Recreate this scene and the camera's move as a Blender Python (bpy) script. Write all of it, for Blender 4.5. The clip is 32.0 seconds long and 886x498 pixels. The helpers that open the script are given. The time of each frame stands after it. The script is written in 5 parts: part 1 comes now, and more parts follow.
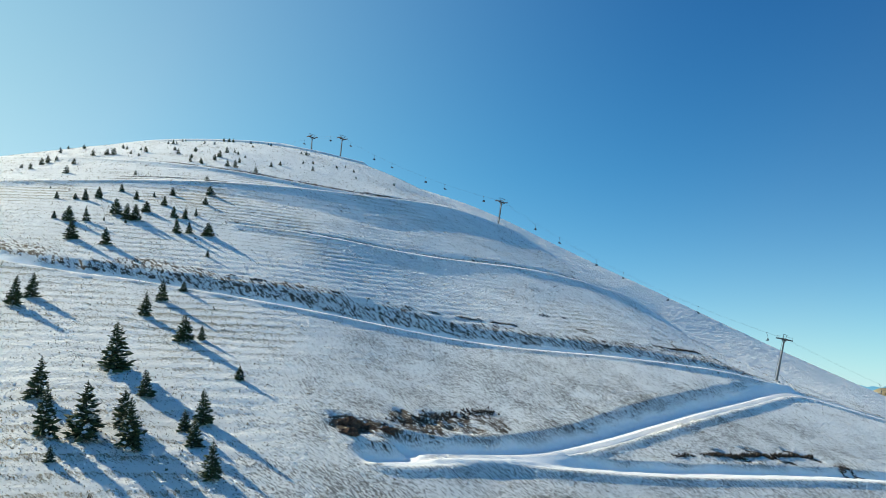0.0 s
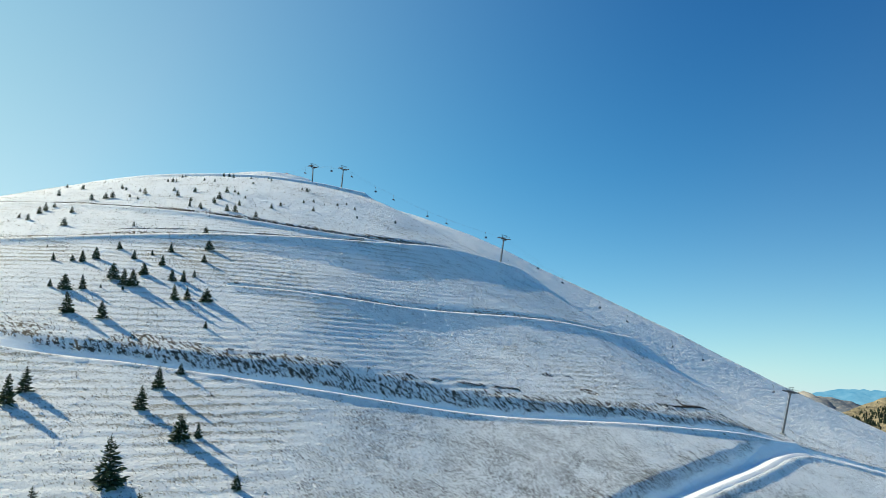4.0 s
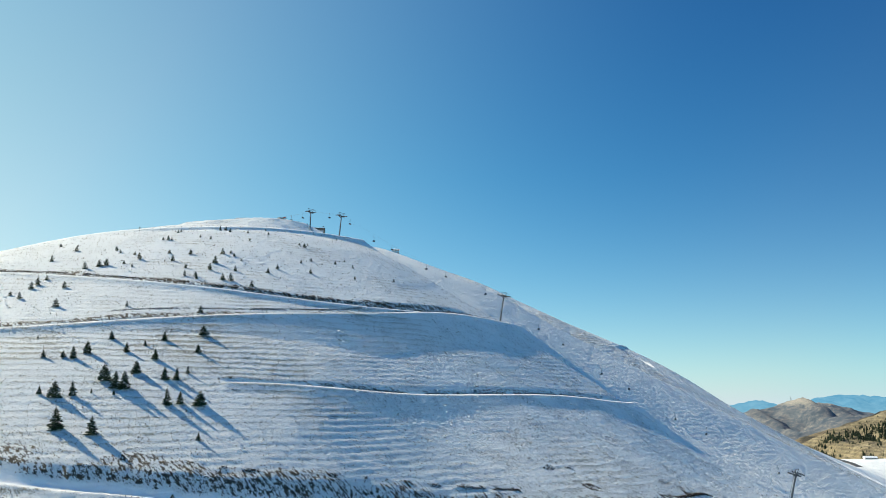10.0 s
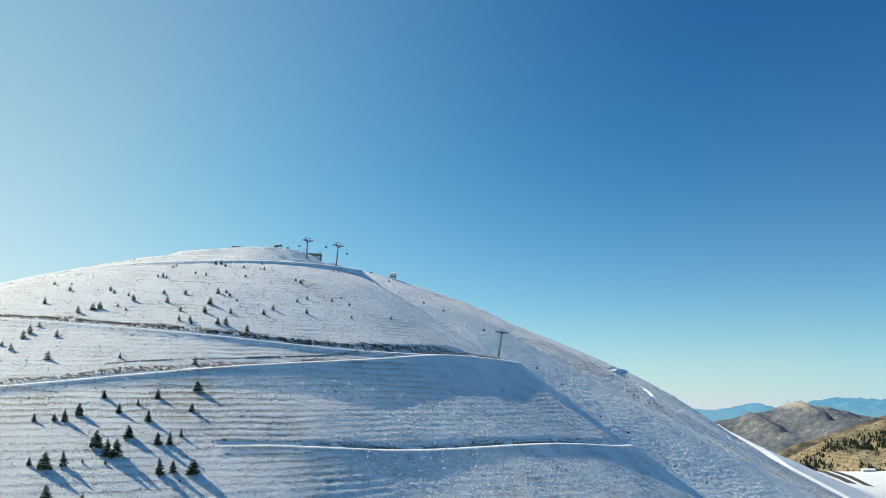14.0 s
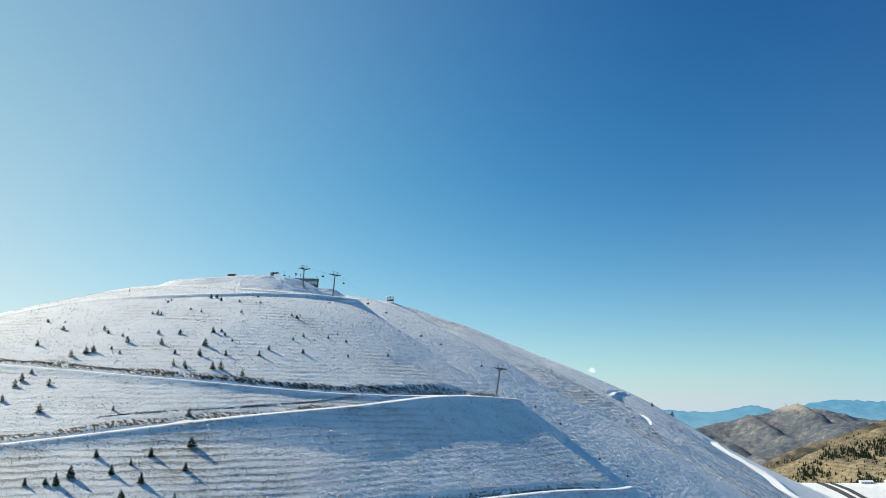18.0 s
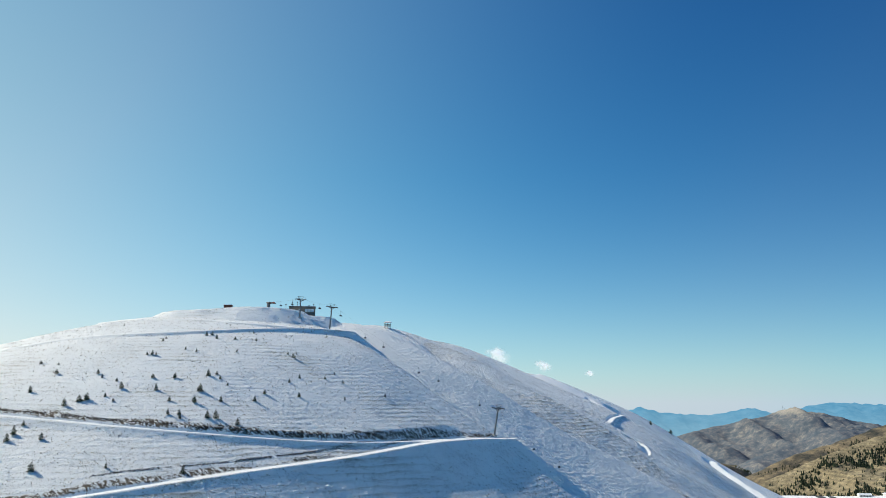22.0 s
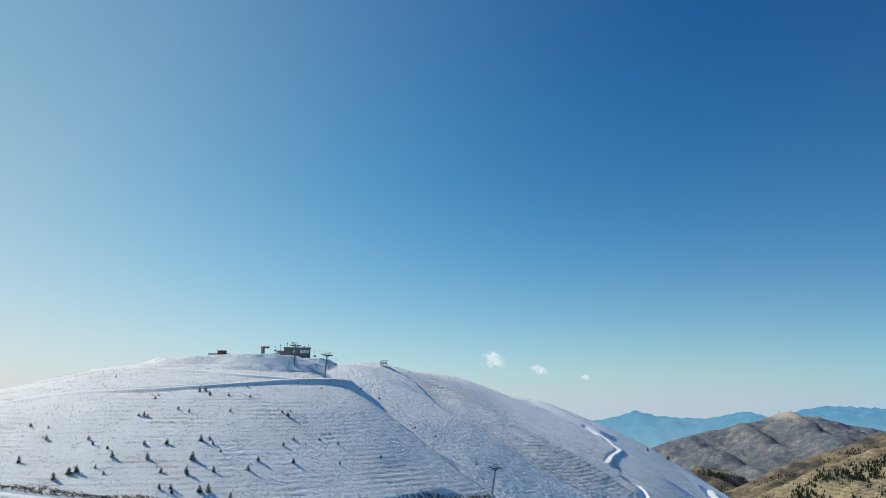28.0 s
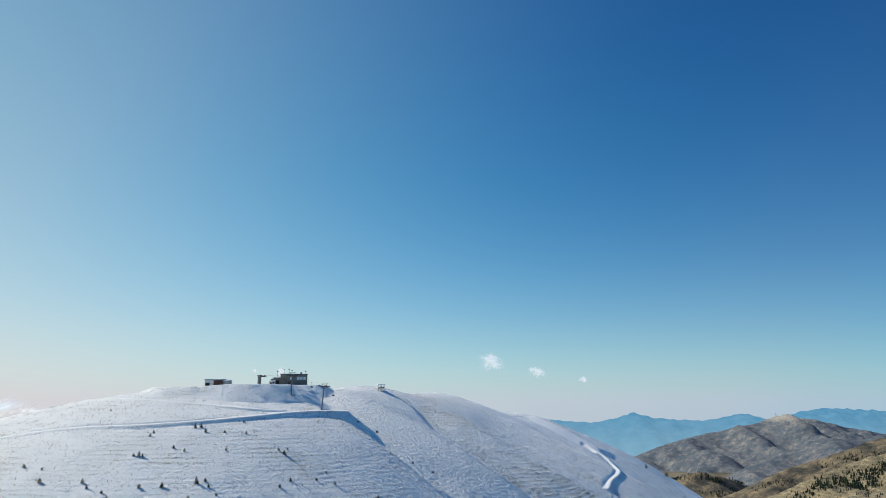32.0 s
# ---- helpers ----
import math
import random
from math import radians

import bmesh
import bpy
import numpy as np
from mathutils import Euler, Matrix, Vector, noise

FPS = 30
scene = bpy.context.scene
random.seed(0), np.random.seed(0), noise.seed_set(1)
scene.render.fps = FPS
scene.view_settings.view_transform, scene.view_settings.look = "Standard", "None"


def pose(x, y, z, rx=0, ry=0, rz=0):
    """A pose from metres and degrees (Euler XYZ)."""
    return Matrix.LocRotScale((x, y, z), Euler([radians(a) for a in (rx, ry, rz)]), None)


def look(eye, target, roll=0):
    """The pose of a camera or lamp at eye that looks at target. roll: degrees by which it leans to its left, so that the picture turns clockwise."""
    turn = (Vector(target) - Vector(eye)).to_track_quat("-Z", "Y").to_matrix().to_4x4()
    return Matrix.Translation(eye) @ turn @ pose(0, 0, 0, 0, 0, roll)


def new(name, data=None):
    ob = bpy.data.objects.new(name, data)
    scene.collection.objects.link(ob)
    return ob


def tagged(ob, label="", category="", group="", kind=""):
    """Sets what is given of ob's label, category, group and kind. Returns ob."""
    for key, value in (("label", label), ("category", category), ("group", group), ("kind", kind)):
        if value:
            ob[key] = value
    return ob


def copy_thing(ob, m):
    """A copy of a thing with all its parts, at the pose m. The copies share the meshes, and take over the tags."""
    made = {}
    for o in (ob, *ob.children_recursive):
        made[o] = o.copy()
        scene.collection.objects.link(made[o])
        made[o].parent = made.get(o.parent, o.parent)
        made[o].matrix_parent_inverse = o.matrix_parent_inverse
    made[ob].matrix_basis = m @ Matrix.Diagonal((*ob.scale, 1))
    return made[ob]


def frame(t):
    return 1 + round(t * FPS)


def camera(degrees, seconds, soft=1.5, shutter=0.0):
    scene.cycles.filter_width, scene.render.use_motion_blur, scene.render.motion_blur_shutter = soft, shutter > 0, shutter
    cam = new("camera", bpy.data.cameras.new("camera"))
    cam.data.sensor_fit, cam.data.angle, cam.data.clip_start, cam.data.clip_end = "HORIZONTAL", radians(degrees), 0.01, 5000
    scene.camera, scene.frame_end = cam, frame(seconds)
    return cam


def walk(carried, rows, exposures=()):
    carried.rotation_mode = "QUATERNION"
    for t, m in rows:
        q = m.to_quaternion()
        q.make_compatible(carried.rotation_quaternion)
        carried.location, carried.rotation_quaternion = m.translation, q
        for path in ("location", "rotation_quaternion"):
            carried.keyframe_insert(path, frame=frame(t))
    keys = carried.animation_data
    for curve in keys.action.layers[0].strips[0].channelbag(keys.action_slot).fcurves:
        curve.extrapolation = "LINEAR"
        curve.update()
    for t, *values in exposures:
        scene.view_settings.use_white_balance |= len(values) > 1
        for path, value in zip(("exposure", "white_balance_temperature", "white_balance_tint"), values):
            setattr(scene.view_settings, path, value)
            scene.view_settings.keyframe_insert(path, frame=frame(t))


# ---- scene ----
# ---- camera: a drone that rises straight up in front of the hill ----
cam = camera(58.553, 32.0, soft=0.8)
PATH = [
    (0, pose(0.07, 0.26, 20.00, 100.956, 0, 0.000)),
    (4, pose(0.13, 0.11, 38.09, 101.010, 0, 0.144)),
    (8, pose(0.13, -0.07, 56.27, 101.070, 0, 0.128)),
    (12, pose(0.13, -0.20, 74.60, 101.096, 0, -0.007)),
    (16, pose(0.12, -0.12, 91.69, 101.044, 0, -0.185)),
    (20, pose(0.22, -0.18, 109.70, 101.029, 0, -0.346)),
    (24, pose(0.08, -0.15, 128.30, 101.004, 0, -0.523)),
    (28, pose(-0.23, 0.04, 146.47, 100.950, 0, -0.725)),
    (32, pose(-0.41, 0.26, 164.00, 100.889, 0, -0.892)),
]
walk(cam, PATH, exposures=((0, 0.64, 7000, 2), (13, 0.45, 6920, 5), (22, 0.27, 6680, 7), (32, 0.06, 6450, 9)))

# ---- sky and sun ----
SUN_AZIMUTH, SUN_HEIGHT = 61.0, 35.4  # degrees to the left of +y, degrees above the horizon
world = bpy.data.worlds.new("sky")
scene.world = world
world.use_nodes = True
wn = world.node_tree
sky = wn.nodes.new("ShaderNodeTexSky")
sky.sky_type = "NISHITA"
sky.sun_disc = False
sky.sun_elevation = radians(SUN_HEIGHT)
sky.sun_rotation = radians(-SUN_AZIMUTH)
sky.altitude = 1900
sky.air_density, sky.dust_density, sky.ozone_density = 1.0, 0.1, 3.0


def sky_node(kind, op=None, a=None, b=None):
    n = wn.nodes.new(kind)
    if op:
        n.operation = op
    for i, v in enumerate((a, b)):
        if isinstance(v, (int, float, tuple)):
            n.inputs[i].default_value = v
        elif v is not None:
            wn.links.new(v, n.inputs[i])
    return n.outputs


to_sun = Vector((-math.sin(radians(SUN_AZIMUTH)) * math.cos(radians(SUN_HEIGHT)),
                 math.cos(radians(SUN_AZIMUTH)) * math.cos(radians(SUN_HEIGHT)), math.sin(radians(SUN_HEIGHT))))
up = wn.nodes.new("ShaderNodeTexCoord").outputs["Generated"]
near_sun = sky_node("ShaderNodeVectorMath", "DOT_PRODUCT", up, tuple(to_sun))["Value"]
# pale glare round the sun and pale haze along the whole horizon
glare = sky_node("ShaderNodeMath", "MULTIPLY", sky_node("ShaderNodeMath", "MAXIMUM", sky_node("ShaderNodeMath", "SUBTRACT", near_sun, 0.30)[0], 0.0)[0], 1.43)[0]
glare = sky_node("ShaderNodeMath", "MULTIPLY", sky_node("ShaderNodeMath", "POWER", glare, 2.2)[0], 0.72)[0]
height = sky_node("ShaderNodeMath", "MAXIMUM", sky_node("ShaderNodeSeparateXYZ", None, up)["Z"], 0.0)[0]
low_glow = sky_node("ShaderNodeMath", "POWER", 2.718, sky_node("ShaderNodeMath", "MULTIPLY", height, -4.0)[0])[0]
low_glow = sky_node("ShaderNodeMath", "MULTIPLY", low_glow, sky_node("ShaderNodeMath", "POWER", sky_node("ShaderNodeMath", "MAXIMUM", near_sun, 0.0)[0], 2.0)[0])[0]
glare = sky_node("ShaderNodeMath", "ADD", glare, sky_node("ShaderNodeMath", "MULTIPLY", low_glow, 0.42)[0])[0]
haze = sky_node("ShaderNodeMath", "POWER", 2.718, sky_node("ShaderNodeMath", "MULTIPLY", height, -15.0)[0])[0]
haze = sky_node("ShaderNodeMath", "MULTIPLY", haze, 0.88)[0]
deep = wn.nodes.new("ShaderNodeHueSaturation")
deep.inputs["Saturation"].default_value = 1.25
deep.inputs["Value"].default_value = 0.82
wn.links.new(sky.outputs[0], deep.inputs["Color"])
cast = wn.nodes.new("ShaderNodeMix")
cast.data_type, cast.blend_type = "RGBA", "MULTIPLY"
cast.inputs[0].default_value = 1.0
high = wn.nodes.new("ShaderNodeMix")  # a deeper blue overhead
high.data_type = "RGBA"
high.inputs[6].default_value, high.inputs[7].default_value = (0.57, 0.99, 0.94, 1), (0.45, 0.95, 0.94, 1)
wn.links.new(sky_node("ShaderNodeMath", "MULTIPLY", sky_node("ShaderNodeMath", "POWER", height, 1.7)[0], 3.0)[0], high.inputs[0])
zenith = wn.nodes.new("ShaderNodeMix")  # deepest straight above
zenith.data_type = "RGBA"
zenith.inputs[7].default_value = (0.30, 1.08, 1.30, 1)
wn.links.new(sky_node("ShaderNodeMath", "MULTIPLY", sky_node("ShaderNodeMath", "MAXIMUM", sky_node("ShaderNodeMath", "SUBTRACT", height, 0.52)[0], 0.0)[0], 2.5)[0], zenith.inputs[0])
wn.links.new(high.outputs[2], zenith.inputs[6])
wn.links.new(zenith.outputs[2], cast.inputs[7])
wn.links.new(deep.outputs[0], cast.inputs[6])
blend = cast.outputs[2]
dusk = sky_node("ShaderNodeMath", "POWER", 2.718, sky_node("ShaderNodeMath", "MULTIPLY", height, -7.0)[0])[0]
dusk = sky_node("ShaderNodeMath", "MULTIPLY", dusk, sky_node("ShaderNodeMath", "POWER", sky_node("ShaderNodeMath", "MAXIMUM", near_sun, 0.0)[0], 3.0)[0])[0]
dusk = sky_node("ShaderNodeMath", "MINIMUM", sky_node("ShaderNodeMath", "MULTIPLY", dusk, 1.9)[0], 0.85)[0]
for share, colour in ((glare, (3.25, 5.4, 6.1, 1)), (dusk, (5.4, 5.6, 6.3, 1)), (haze, (5.0, 4.95, 5.8, 1))):
    pale = wn.nodes.new("ShaderNodeMix")
    pale.data_type = "RGBA"
    pale.inputs[7].default_value = colour
    wn.links.new(share, pale.inputs[0])
    wn.links.new(blend, pale.inputs[6])
    blend = pale.outputs[2]
# the air's own tint: a smooth drift of colour with the height above the horizon and the nearness of the sun
low = sky_node("ShaderNodeMath", "MINIMUM", height, 0.5)[0]
low_sq = sky_node("ShaderNodeMath", "MULTIPLY", low, low)[0]
warm = sky_node("ShaderNodeMath", "MINIMUM", sky_node("ShaderNodeMath", "MAXIMUM", near_sun, 0.05)[0], 0.85)[0]
tint = (0.80, 0.93, 0.985)
for share, colour in ((low, (0.77, 0.02, 0.17)), (low_sq, (0.40, -0.32, -0.07)), (warm, (0.31, 0.26, 0.155)),
                      (sky_node("ShaderNodeMath", "MULTIPLY", warm, warm)[0], (0.36, 0.02, -0.17)),
                      (sky_node("ShaderNodeMath", "MULTIPLY", low, warm)[0], (-2.0, -0.5, -0.26)),
                      (sky_node("ShaderNodeMath", "MULTIPLY", low_sq, warm)[0], (-1.05, -0.36, -0.18))):
    scaled = sky_node("ShaderNodeVectorMath", "MULTIPLY", share, colour)[0]
    tint = sky_node("ShaderNodeVectorMath", "ADD", scaled, tint)[0]
air = sky_node("ShaderNodeVectorMath", "MULTIPLY", blend, tint)[0]
# a purer blue between the sun's glare and the dark side
ring = sky_node("ShaderNodeMath", "DIVIDE", sky_node("ShaderNodeMath", "SUBTRACT", near_sun, 0.5)[0], 0.3)[0]
ring = sky_node("ShaderNodeMath", "MAXIMUM", sky_node("ShaderNodeMath", "SUBTRACT", 1.0, sky_node("ShaderNodeMath", "MULTIPLY", ring, ring)[0])[0], 0.0)[0]
risen = sky_node("ShaderNodeMath", "MINIMUM", sky_node("ShaderNodeMath", "MAXIMUM", sky_node("ShaderNodeMath", "MULTIPLY", sky_node("ShaderNodeMath", "SUBTRACT", height, 0.08)[0], 5.0)[0], 0.0)[0], 1.0)[0]
pure = wn.nodes.new("ShaderNodeMix")
pure.data_type, pure.blend_type = "RGBA", "MULTIPLY"
pure.inputs[7].default_value = (0.70, 0.97, 1.0, 1)
wn.links.new(sky_node("ShaderNodeMath", "MULTIPLY", ring, risen)[0], pure.inputs[0])
wn.links.new(air, pure.inputs[6])
air = pure.outputs[2]
# clearer, deeper blue on the side away from the sun
away = sky_node("ShaderNodeMath", "MINIMUM", sky_node("ShaderNodeMath", "MAXIMUM", sky_node("ShaderNodeMath", "MULTIPLY", sky_node("ShaderNodeMath", "SUBTRACT", 0.12, near_sun)[0], 1.6)[0], 0.0)[0], 1.0)[0]
clear = wn.nodes.new("ShaderNodeMix")
clear.data_type, clear.blend_type = "RGBA", "MULTIPLY"
clear.inputs[7].default_value = (0.50, 1.0, 1.12, 1)
wn.links.new(away, clear.inputs[0])
wn.links.new(air, clear.inputs[6])
air = clear.outputs[2]
wn.links.new(air, wn.nodes["Background"].inputs[0])
wn.nodes["Background"].inputs[1].default_value = 0.11

sun = new("sun", bpy.data.lights.new("sun", "SUN"))
sun.data.energy, sun.data.angle, sun.data.color = 4.25, radians(0.6), (1.0, 0.935, 0.79)
sun.matrix_world = look(to_sun * 900, (0, 0, 0))


# ---- materials ----
def shader(name, rough=0.8, metal=0.0, spec=0.3):
    m = bpy.data.materials.new(name)
    m.use_nodes = True
    b = m.node_tree.nodes["Principled BSDF"]
    b.inputs["Roughness"].default_value = rough
    b.inputs["Metallic"].default_value = metal
    b.inputs["Specular IOR Level"].default_value = spec
    return m, m.node_tree, b


def node(nt, kind, **inputs):
    n = nt.nodes.new(kind)
    for k, v in inputs.items():
        n.inputs[k.replace("_", " ")].default_value = v
    return n


def noise_of(nt, scale, detail=4.0, rough=0.6, stretch=None, streak=None):
    """Noise in metres of the object's own space; a streak draws it out along one heading in degrees."""
    co = nt.nodes.new("ShaderNodeTexCoord")
    n = node(nt, "ShaderNodeTexNoise", Scale=scale, Detail=detail, Roughness=rough)
    if streak is not None:
        mp = nt.nodes.new("ShaderNodeMapping")
        mp.vector_type = "TEXTURE"
        mp.inputs["Rotation"].default_value = (0, 0, radians(streak))
        mp.inputs["Scale"].default_value = (2.6, 0.8, 1.6)
        nt.links.new(co.outputs["Object"], mp.inputs[0])
        nt.links.new(mp.outputs[0], n.inputs[0])
    elif stretch:
        mp = nt.nodes.new("ShaderNodeMapping")
        mp.inputs["Scale"].default_value = stretch
        nt.links.new(co.outputs["Object"], mp.inputs[0])
        nt.links.new(mp.outputs[0], n.inputs[0])
    else:
        nt.links.new(co.outputs["Object"], n.inputs[0])
    return n.outputs[0]


def ramp(nt, src, stops, interp="LINEAR"):
    r = nt.nodes.new("ShaderNodeValToRGB")
    e = r.color_ramp.elements
    r.color_ramp.interpolation = interp
    while len(e) < len(stops):
        e.new(0.5)
    for el, (p, c) in zip(e, stops):
        el.position = p
        el.color = (*c, 1) if len(c) == 3 else c
    nt.links.new(src, r.inputs[0])
    return r.outputs[0]


def maths(nt, op, a, b=0.0):
    n = nt.nodes.new("ShaderNodeMath")
    n.operation = op
    for i, v in enumerate((a, b)):
        if isinstance(v, (int, float)):
            n.inputs[i].default_value = v
        else:
            nt.links.new(v, n.inputs[i])
    return n.outputs[0]


def mix(nt, fac, a, b):
    n = nt.nodes.new("ShaderNodeMix")
    n.data_type = "RGBA"
    if isinstance(fac, (int, float)):
        n.inputs[0].default_value = fac
    else:
        nt.links.new(fac, n.inputs[0])
    for i, v in ((6, a), (7, b)):
        if isinstance(v, tuple):
            n.inputs[i].default_value = (*v, 1)
        else:
            nt.links.new(v, n.inputs[i])
    return n.outputs[2]


def attribute(nt, name):
    n = nt.nodes.new("ShaderNodeAttribute")
    n.attribute_name = name
    return n.outputs["Fac"]


def bump(nt, b, height, strength, distance):
    n = node(nt, "ShaderNodeBump", Strength=strength, Distance=distance)
    nt.links.new(height, n.inputs["Height"])
    nt.links.new(n.outputs[0], b.inputs["Normal"])


def plain(name, colour, rough=0.7, metal=0.0, vary=0.25, scale=3.0):
    """A paint, wood or metal with soft blotches and a fine grain."""
    m, nt, b = shader(name, rough, metal)
    dark = tuple(c * (1 - vary) for c in colour)
    light = tuple(min(1, c * (1 + vary)) for c in colour)
    n = noise_of(nt, scale, 6, 0.65)
    nt.links.new(ramp(nt, n, [(0.3, dark), (0.7, light)]), b.inputs["Base Color"])
    bump(nt, b, noise_of(nt, scale * 12, 3), 0.15, 0.01)
    return m


def snow_ground():
    """Thin snow with grass tufts showing through; earth on the road banks; packed snow on the roads."""
    m, nt, b = shader("snow_ground", 0.6, 0, 0.2)
    snow = ramp(nt, noise_of(nt, 0.05, 5), [(0.35, (0.90, 0.90, 0.895)), (0.7, (0.955, 0.955, 0.95))])
    straw = ramp(nt, noise_of(nt, 0.9, 4), [(0.3, (0.16, 0.12, 0.06)), (0.7, (0.42, 0.33, 0.17))])
    # how much grass: large patches, finer patches, and the share painted on the plan
    share = maths(nt, "ADD", maths(nt, "MULTIPLY", noise_of(nt, 0.035, 5), 0.28), maths(nt, "MULTIPLY", attribute(nt, "grass"), 0.265))
    tuft = noise_of(nt, 2.3, 6, 0.8, None, -33)
    # the planted terraces: snow lies on the treads, straw shows on the risers
    level = maths(nt, "ADD", attribute(nt, "level"), maths(nt, "MULTIPLY", noise_of(nt, 0.35, 5, 0.7), 0.6))
    bench = ramp(nt, maths(nt, "FRACT", level), [(0.0, (1, 1, 1)), (0.28, (0.0, 0.0, 0.0)), (1.0, (1, 1, 1))])
    small_bench = ramp(nt, maths(nt, "FRACT", maths(nt, "MULTIPLY", level, 2.7)), [(0.0, (1, 1, 1)), (0.3, (0.0, 0.0, 0.0)), (1.0, (1, 1, 1))])
    tread = ramp(nt, maths(nt, "FRACT", level), [(0.0, (1, 1, 1)), (0.22, (1, 1, 1)), (0.42, (0, 0, 0)), (0.93, (0, 0, 0)), (1.0, (1, 1, 1))])
    riser = maths(nt, "MULTIPLY", maths(nt, "SUBTRACT", 0.3, tread), maths(nt, "MULTIPLY", attribute(nt, "terrace"), 0.2))
    share = maths(nt, "ADD", share, riser)
    cover = ramp(nt, maths(nt, "ADD", tuft, share), [(0.86, (0, 0, 0)), (0.95, (1, 1, 1))])
    ground = mix(nt, maths(nt, "MULTIPLY", cover, 0.8), snow, straw)
    # small dark tufts that stand out of the snow everywhere, in drifts
    drift = maths(nt, "MULTIPLY", noise_of(nt, 0.11, 4), 0.34)
    speck = ramp(nt, maths(nt, "ADD", maths(nt, "ADD", noise_of(nt, 3.0, 3, 0.7, None, -35), drift), maths(nt, "MULTIPLY", attribute(nt, "clean"), -0.12)), [(0.735, (0, 0, 0)), (0.785, (1, 1, 1))])
    ground = mix(nt, maths(nt, "MULTIPLY", speck, 0.8), ground, (0.055, 0.047, 0.034))
    earth = ramp(nt, noise_of(nt, 0.7, 5), [(0.3, (0.045, 0.032, 0.022)), (0.55, (0.10, 0.072, 0.05)), (0.8, (0.17, 0.13, 0.09))])
    bare = maths(nt, "MULTIPLY", attribute(nt, "bank"), 0.375)
    clod = ramp(nt, maths(nt, "ADD", noise_of(nt, 1.0, 5, 0.68, None, -40), bare), [(0.83, (0, 0, 0)), (0.875, (1, 1, 1))])
    ground = mix(nt, clod, ground, earth)
    packed = ramp(nt, noise_of(nt, 0.6, 4), [(0.3, (0.84, 0.84, 0.85)), (0.7, (0.92, 0.92, 0.92))])
    ground = mix(nt, attribute(nt, "road"), ground, packed)
    low = ramp(nt, noise_of(nt, 0.01, 7, 0.65), [(0.35, (0.05, 0.05, 0.04)), (0.5, (0.19, 0.16, 0.10)), (0.7, (0.30, 0.25, 0.16))])
    ground = mix(nt, attribute(nt, "valley"), ground, low)
    nt.links.new(ground, b.inputs["Base Color"])
    gloss = ramp(nt, maths(nt, "ADD", attribute(nt, "piste"), maths(nt, "MULTIPLY", attribute(nt, "road"), 0.7)), [(0.0, (0.68, 0.68, 0.68)), (1.0, (0.45, 0.45, 0.45))])
    nt.links.new(gloss, b.inputs["Roughness"])
    h = maths(nt, "ADD", noise_of(nt, 1.3, 7, 0.8), maths(nt, "MULTIPLY", cover, 0.2))
    # wind-packed hummocks, stronger on the piste
    hummock = maths(nt, "MULTIPLY", noise_of(nt, 0.5, 4, 0.65), maths(nt, "ADD", 1.0, maths(nt, "MULTIPLY", attribute(nt, "piste"), 1.2)))
    h = maths(nt, "ADD", h, hummock)
    untrodden = maths(nt, "SUBTRACT", 1.0, maths(nt, "MULTIPLY", attribute(nt, "road"), 0.75))
    ledge = maths(nt, "MULTIPLY", maths(nt, "ADD", maths(nt, "MULTIPLY", bench, 0.15), maths(nt, "MULTIPLY", small_bench, 0.07)), attribute(nt, "terrace"))
    rough = maths(nt, "MULTIPLY", maths(nt, "MULTIPLY", h, untrodden), 0.75)
    bump(nt, b, maths(nt, "ADD", rough, ledge), 0.9, 1.0)
    return m


SNOW = snow_ground()

# ---- the hill ----
ROWS = (40, 120, 180, 250, 320, 400, 480, 570, 650, 740, 860)
HILL = {  # ground heights on a coarse plan: x -> heights at the ROWS of y
    -420: (48.1, 57.9, 65.5, 76, 91.5, 106.5, 108.2, 102.7, 92.5, 76, 50.5),
    -260: (25.2, 49.5, 68.1, 90.5, 112.3, 135.6, 152, 141.3, 123.7, 100.9, 71.9),
    -170: (11.6, 40.9, 64.1, 92.2, 122.7, 152.9, 169.3, 158.9, 141.5, 120, 93.8),
    -100: (-0.5, 30, 55.7, 89.5, 120.8, 154.2, 168.7, 169.1, 156.3, 141, 118),
    -45: (-12.9, 19.6, 42.6, 77.1, 108.3, 142.7, 161.7, 175, 168.2, 160, 136.4),
    5: (-28, 4.5, 24.3, 56.8, 92.5, 120.9, 143, 157.1, 167.5, 170.1, 149.5),
    60: (-46.8, -14, 9.8, 38.7, 66.9, 95.9, 115.4, 131.2, 146.6, 155.5, 153.8),
    110: (-63.4, -29.7, -4.8, 20.5, 41, 73.8, 89.6, 111.8, 126.3, 131.4, 148),
    165: (-78.7, -46.7, -23.6, 0, 21.1, 47.5, 63.3, 87.2, 100.5, 106.4, 128.5),
    235: (-96.6, -68.3, -47.9, -25.8, -4.9, 15.5, 28.5, 43, 57, 70.5, 95.5),
    380: (-132, -111.6, -96.7, -80.5, -66.5, -53, -40, -25, -9, 5, 4),
}
COLS = np.array(sorted(HILL), float)
ROWS = np.array(ROWS, float)
HEIGHTS = np.array([HILL[int(c)] for c in COLS])


